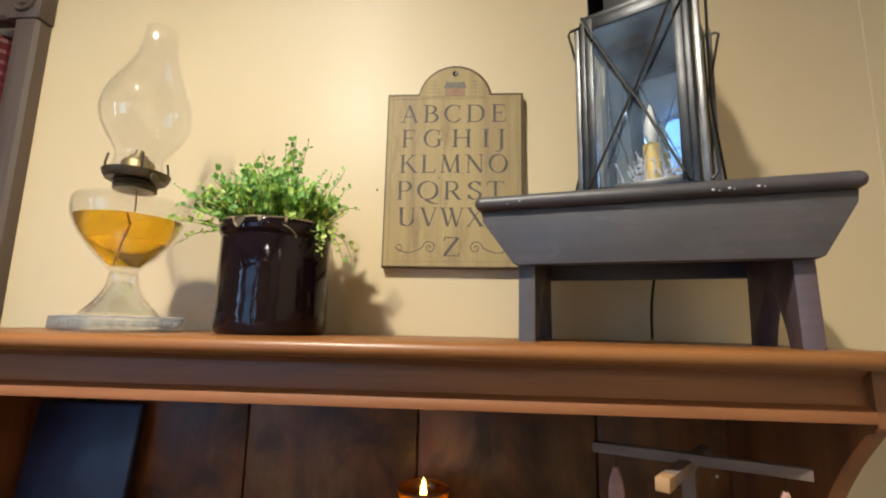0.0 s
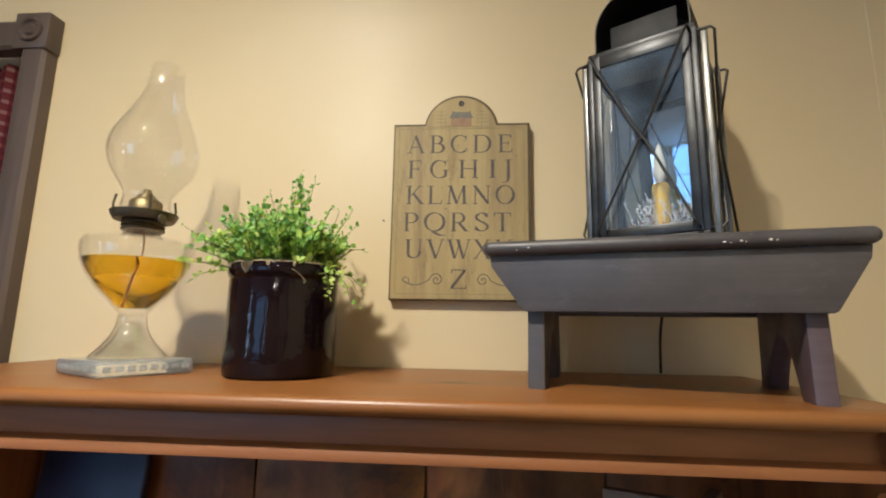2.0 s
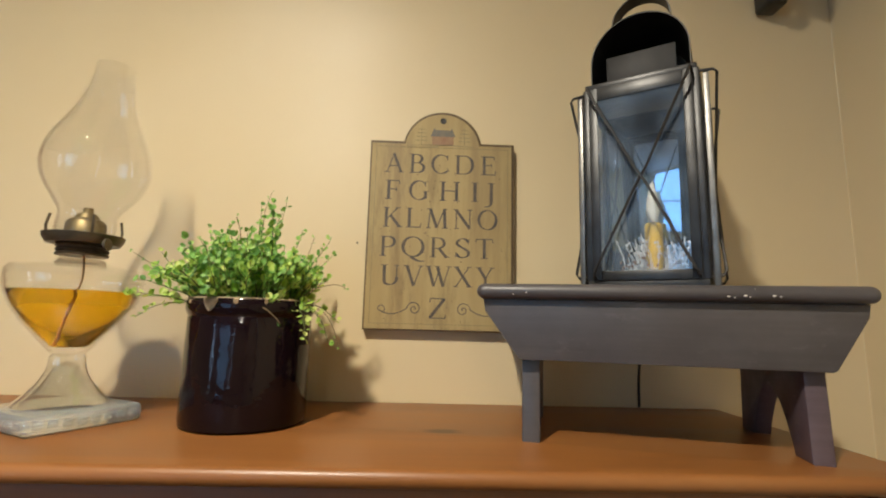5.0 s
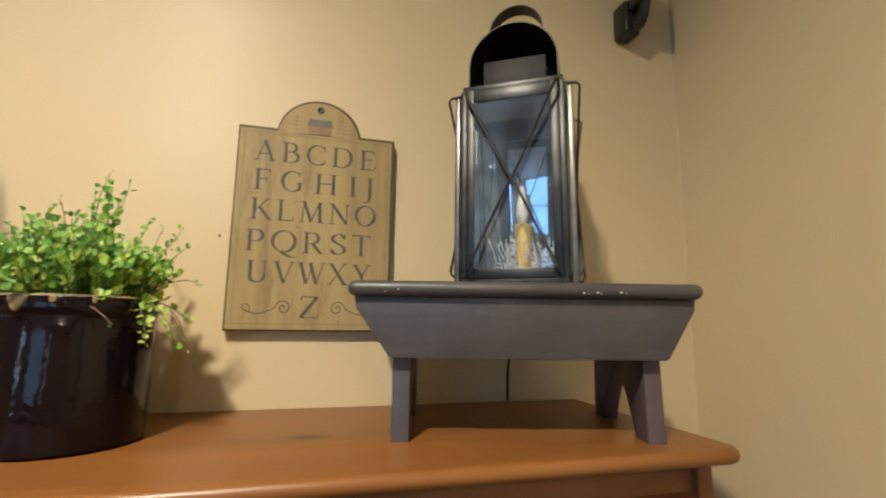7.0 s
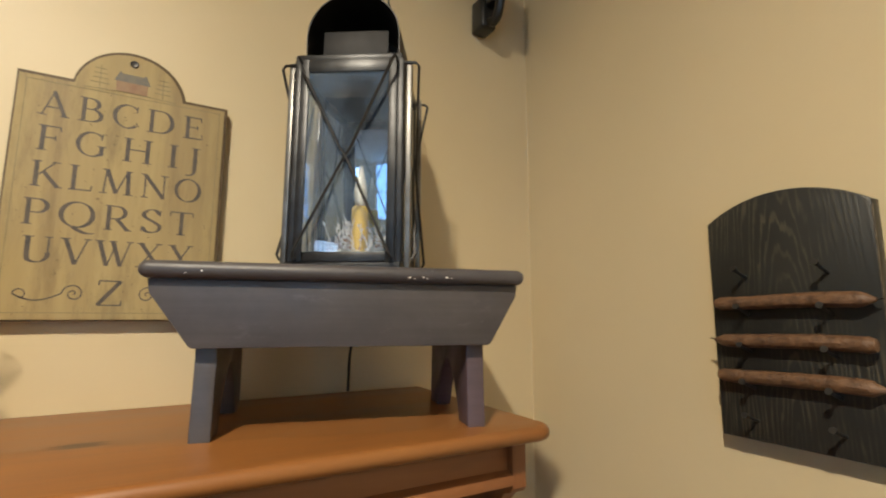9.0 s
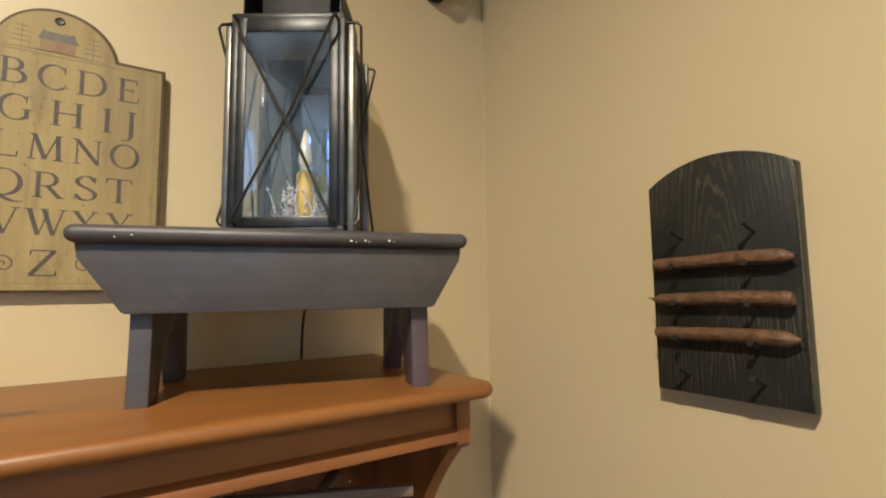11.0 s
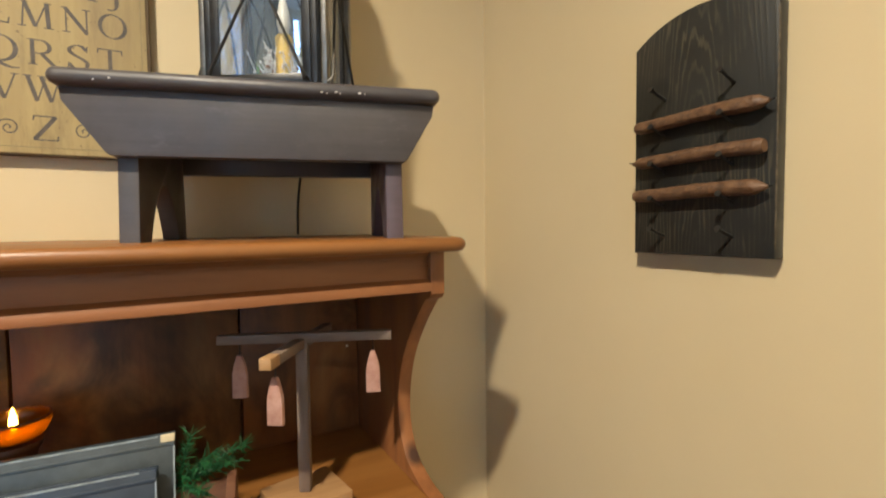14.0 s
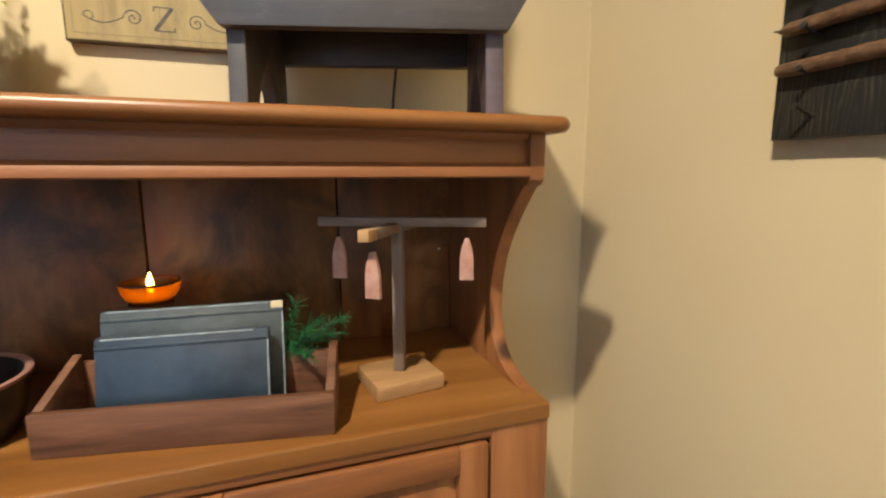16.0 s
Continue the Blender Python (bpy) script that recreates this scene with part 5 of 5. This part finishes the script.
def book(at, yaw, lean, w, h, t, cloth, label, frayed):
    """A book standing on its long edge and leaning back: two covers, a spine and the leaves."""
    bk = new("book")
    bk.matrix_basis = pose(*at, -lean, 0, yaw)
    bk.empty_display_size = 0.02
    tagged(bk, label, "book", "books in the box")
    part("front_cover", box(0, w, 0, 0.0028, 0, h, 0.0009), cloth, bk)
    part("back_cover", box(0, w, t - 0.0028, t, 0, h, 0.0009), cloth, bk)
    part("spine", prism([(0.003, h - 0.001), (0.003, h - 0.004), (t - 0.003, h - 0.004), (t - 0.003, h - 0.001), (t * 0.7, h + 0.0012), (t * 0.3, h + 0.0012)], 0, 0.0, w, 0), cloth, bk)
    part("leaves", box(0.004, w - 0.004, 0.003, t - 0.003, 0.004, h - 0.0045, 0.0004), M_paper, bk)
    part("worn_edge", box(0.006, w - 0.016, -0.0003, 0.0012, h - 0.0016, h + 0.0003, 0.0003), M_wear, bk, "rubbed pale cover edge")
    part("joint_ridge", box(0.0, w, -0.0012, 0.0004, h - 0.012, h - 0.0085, 0.0006), cloth, bk)
    part("worn_side", box(w - 0.0016, w + 0.0003, -0.0003, 0.0012, 0.006, h - 0.010, 0.0003), M_wear, bk, "rubbed pale cover edge")
    if frayed:
        part("worn_corner", box(w - 0.014, w + 0.0006, -0.0004, 0.0036, h - 0.008, h + 0.0008, 0.001), M_paper, bk, "frayed pale corner")


book((0.0680, 0.7370, SHELF + 0.0105), -4.0, 13, 0.196, 0.127, 0.020, M_book2, "worn blue-grey cloth book with frayed corner", True)
book((0.0700, 0.7130, SHELF + 0.0105), -5.5, 11, 0.177, 0.104, 0.018, M_book, "smooth dark blue cloth book in box", False)


def pine(b, start, way, length, rng):
    way = Vector(way).normalized()
    pts = [Vector(start) + way * (length * k / 6) + Vector((0, 0, -0.010 * (k / 6) ** 2)) for k in range(7)]
    tube(pts, 0.0011, 5, b, 0.5)
    for i in range(70):
        u = rng.uniform(0.1, 1.0)
        p = pts[0].lerp(pts[-1], u)
        d = (way * 0.7 + Vector([rng.uniform(-1, 1) for _ in range(3)])).normalized()
        tube([p, p + d * rng.uniform(0.010, 0.020)], 0.0009, 4, b, 0.3)


rng = random.Random(3)
b = bmesh.new()
for way, ln in (((0.9, -0.1, 0.55), 0.085), ((0.5, -0.45, 0.7), 0.075), ((0.2, -0.2, 1.0), 0.075), ((1.0, -0.05, 0.35), 0.07), ((0.5, -0.9, 0.25), 0.06)):
    pine(b, (0, 0, 0.06), way, ln, rng)
tube([(0, 0, 0), (0, 0, 0.03), (0, 0, 0.06)], 0.002, 6, b)
solid("pine_sprig", b, M_pineleaf, "dark green artificial pine sprig behind books", "greenery", (0.268, 0.756, SHELF + 0.012), kind="stuff")

candle = thing("votive_candle", "amber glass votive glowing on dark wooden holder", "candle", (0.095, 0.880, SHELF + 0.0003))
candle.scale = (0.90, 0.90, 1.02)
part("holder", lathe([(0, 0), (0.036, 0), (0.037, 0.003), (0.034, 0.012), (0.024, 0.030), (0.021, 0.070), (0.025, 0.098), (0.031, 0.106), (0.031, 0.1115), (0, 0.1115)], 40), M_candle, candle)
candle_bowl = part("bowl", lathe([(0, 0.1118), (0.015, 0.1118), (0.025, 0.1140), (0.0340, 0.1200), (0.0395, 0.1290), (0.0415, 0.1370), (0.0412, 0.1415), (0.0385, 0.1420), (0.0383, 0.1370), (0.0365, 0.1300), (0.031, 0.1225), (0.0235, 0.1170), (0.015, 0.1145), (0, 0.1145)], 48), M_amber, candle, "glowing amber glass bowl")
part("rim", lathe([(0.0378, 0.1405), (0.0392, 0.1425), (0.0416, 0.1425), (0.0425, 0.1405), (0.0416, 0.1392), (0.0390, 0.1392)], 48, closed=True), M_candle, candle_bowl, "dark amber bowl rim")
part("wax", lathe([(0, 0.1150), (0.0145, 0.1150), (0.0225, 0.1190), (0.0250, 0.1215), (0.010, 0.1225), (0, 0.1230)], 32), M_waxa, candle)
part("flame", lathe([(0, 0.124), (0.0035, 0.127), (0.0050, 0.133), (0.0042, 0.141), (0.0016, 0.150), (0, 0.154)], 16), M_flame, candle)

stand = thing("hanging_stand", "rustic wooden stand with crossed arms on shelf", "stand", (0.415, 0.759, SHELF + 0.0003))
part("base", join(None, box(-0.048, 0.048, -0.042, 0.042, 0, 0.020, 0.0015), pose(0, 0, 0, 0, 0, 9)), M_rack_base, stand, "tan wooden block base")
part("post", join(None, box(-0.0075, 0.0075, -0.0075, 0.0075, 0.0202, 0.220, 0.001), pose(0, 0, 0, 0, 0, -24)), M_rack, stand)
part("arm", join(None, box(-0.106, 0.117, -0.007, 0.007, 0.2205, 0.2325, 0.001), pose(0, 0, 0, 0, 0, -24)), M_rack_x, stand)
for y0, y1 in ((-0.0779, -0.0078), (0.0078, 0.095)):
    part("arm", join(None, box(-0.007, 0.007, y0, y1, 0.213, 0.2255, 0.001), pose(0, 0, 0, 0, 0, -36)), M_rack, stand)
part("raw_arm_end", join(None, box(-0.0071, 0.0071, -0.1010, -0.0780, 0.2125, 0.2260, 0.0008), pose(0, 0, 0, 0, 0, -36)), M_rack_base, stand, "pale sawn end of arm")


def peg(x, y, z_top, yaw):
    p = thing("wooden_tag", "faded pink pointed wooden tag hanging from stand", "tag", (x, y, z_top - 0.071), yaw, "tags on the stand")
    part("tag_body", prism([(-0.0095, 0.0), (0.0095, 0.0), (0.0090, 0.032), (0.0066, 0.044), (0.0028, 0.056), (-0.0028, 0.056), (-0.0066, 0.044), (-0.0090, 0.032)], 1, -0.004, 0.004, 0.0012), M_pink, p)
    part("string", tube([(0, 0, 0.055), (0.001, 0, 0.063), (0, 0, 0.0715)], 0.0008, 5), M_wire, p)


SX, SY, SZ = 0.415, 0.759, SHELF + 0.0003
for dist, ang, z in ((0.092, -24, 0.2202), (-0.080, -24, 0.2202)):
    peg(SX + dist * math.cos(radians(ang)), SY + dist * math.sin(radians(ang)), SZ + z, ang)
for dist in (-0.078,):
    peg(SX - dist * math.sin(radians(-36)), SY + dist * math.cos(radians(-36)), SZ + 0.2128, -36)

bowl = lathe([(0, 0), (0.058, 0), (0.061, 0.003), (0.066, 0.020), (0.070, 0.045), (0.073, 0.066), (0.075, 0.070), (0.075, 0.074), (0.072, 0.0755), (0.068, 0.072), (0.066, 0.060), (0.060, 0.020), (0.050, 0.010), (0, 0.008)], 56)
for f in bowl.faces:
    if min(v.co.z for v in f.verts) > 0.0695:
        f.material_index = 1
solid("bowl", bowl, [M_bowl, M_rim], "dark stoneware bowl with pinkish rim", "bowl", (-0.098, 0.775, SHELF + 0.0003)).scale = (1.2, 1.2, 0.95)
solid("back_nail", join(None, lathe([(0, -0.002), (0.0022, -0.002), (0.0022, 0.001), (0, 0.0015)], 10), pose(0, 0, 0, 90)), M_chalk, "pale nail head in dark hutch back", "nail", (0.540, 0.9597, 1.018))
# Made-up board, added to give the dark blue patch at the hutch's left.
navy_slab = box(-0.100, 0.085, 0.0, 0.014, 0.0, 0.235, 0.004, 3)
ob = solid("navy_board", navy_slab, M_navy, "added navy board standing in for dark blue patch", "board", (-0.468, 0.915, SHELF + 0.0003))
ob.matrix_basis = pose(-0.468, 0.905, SHELF + 0.004, -8, 0, 0)
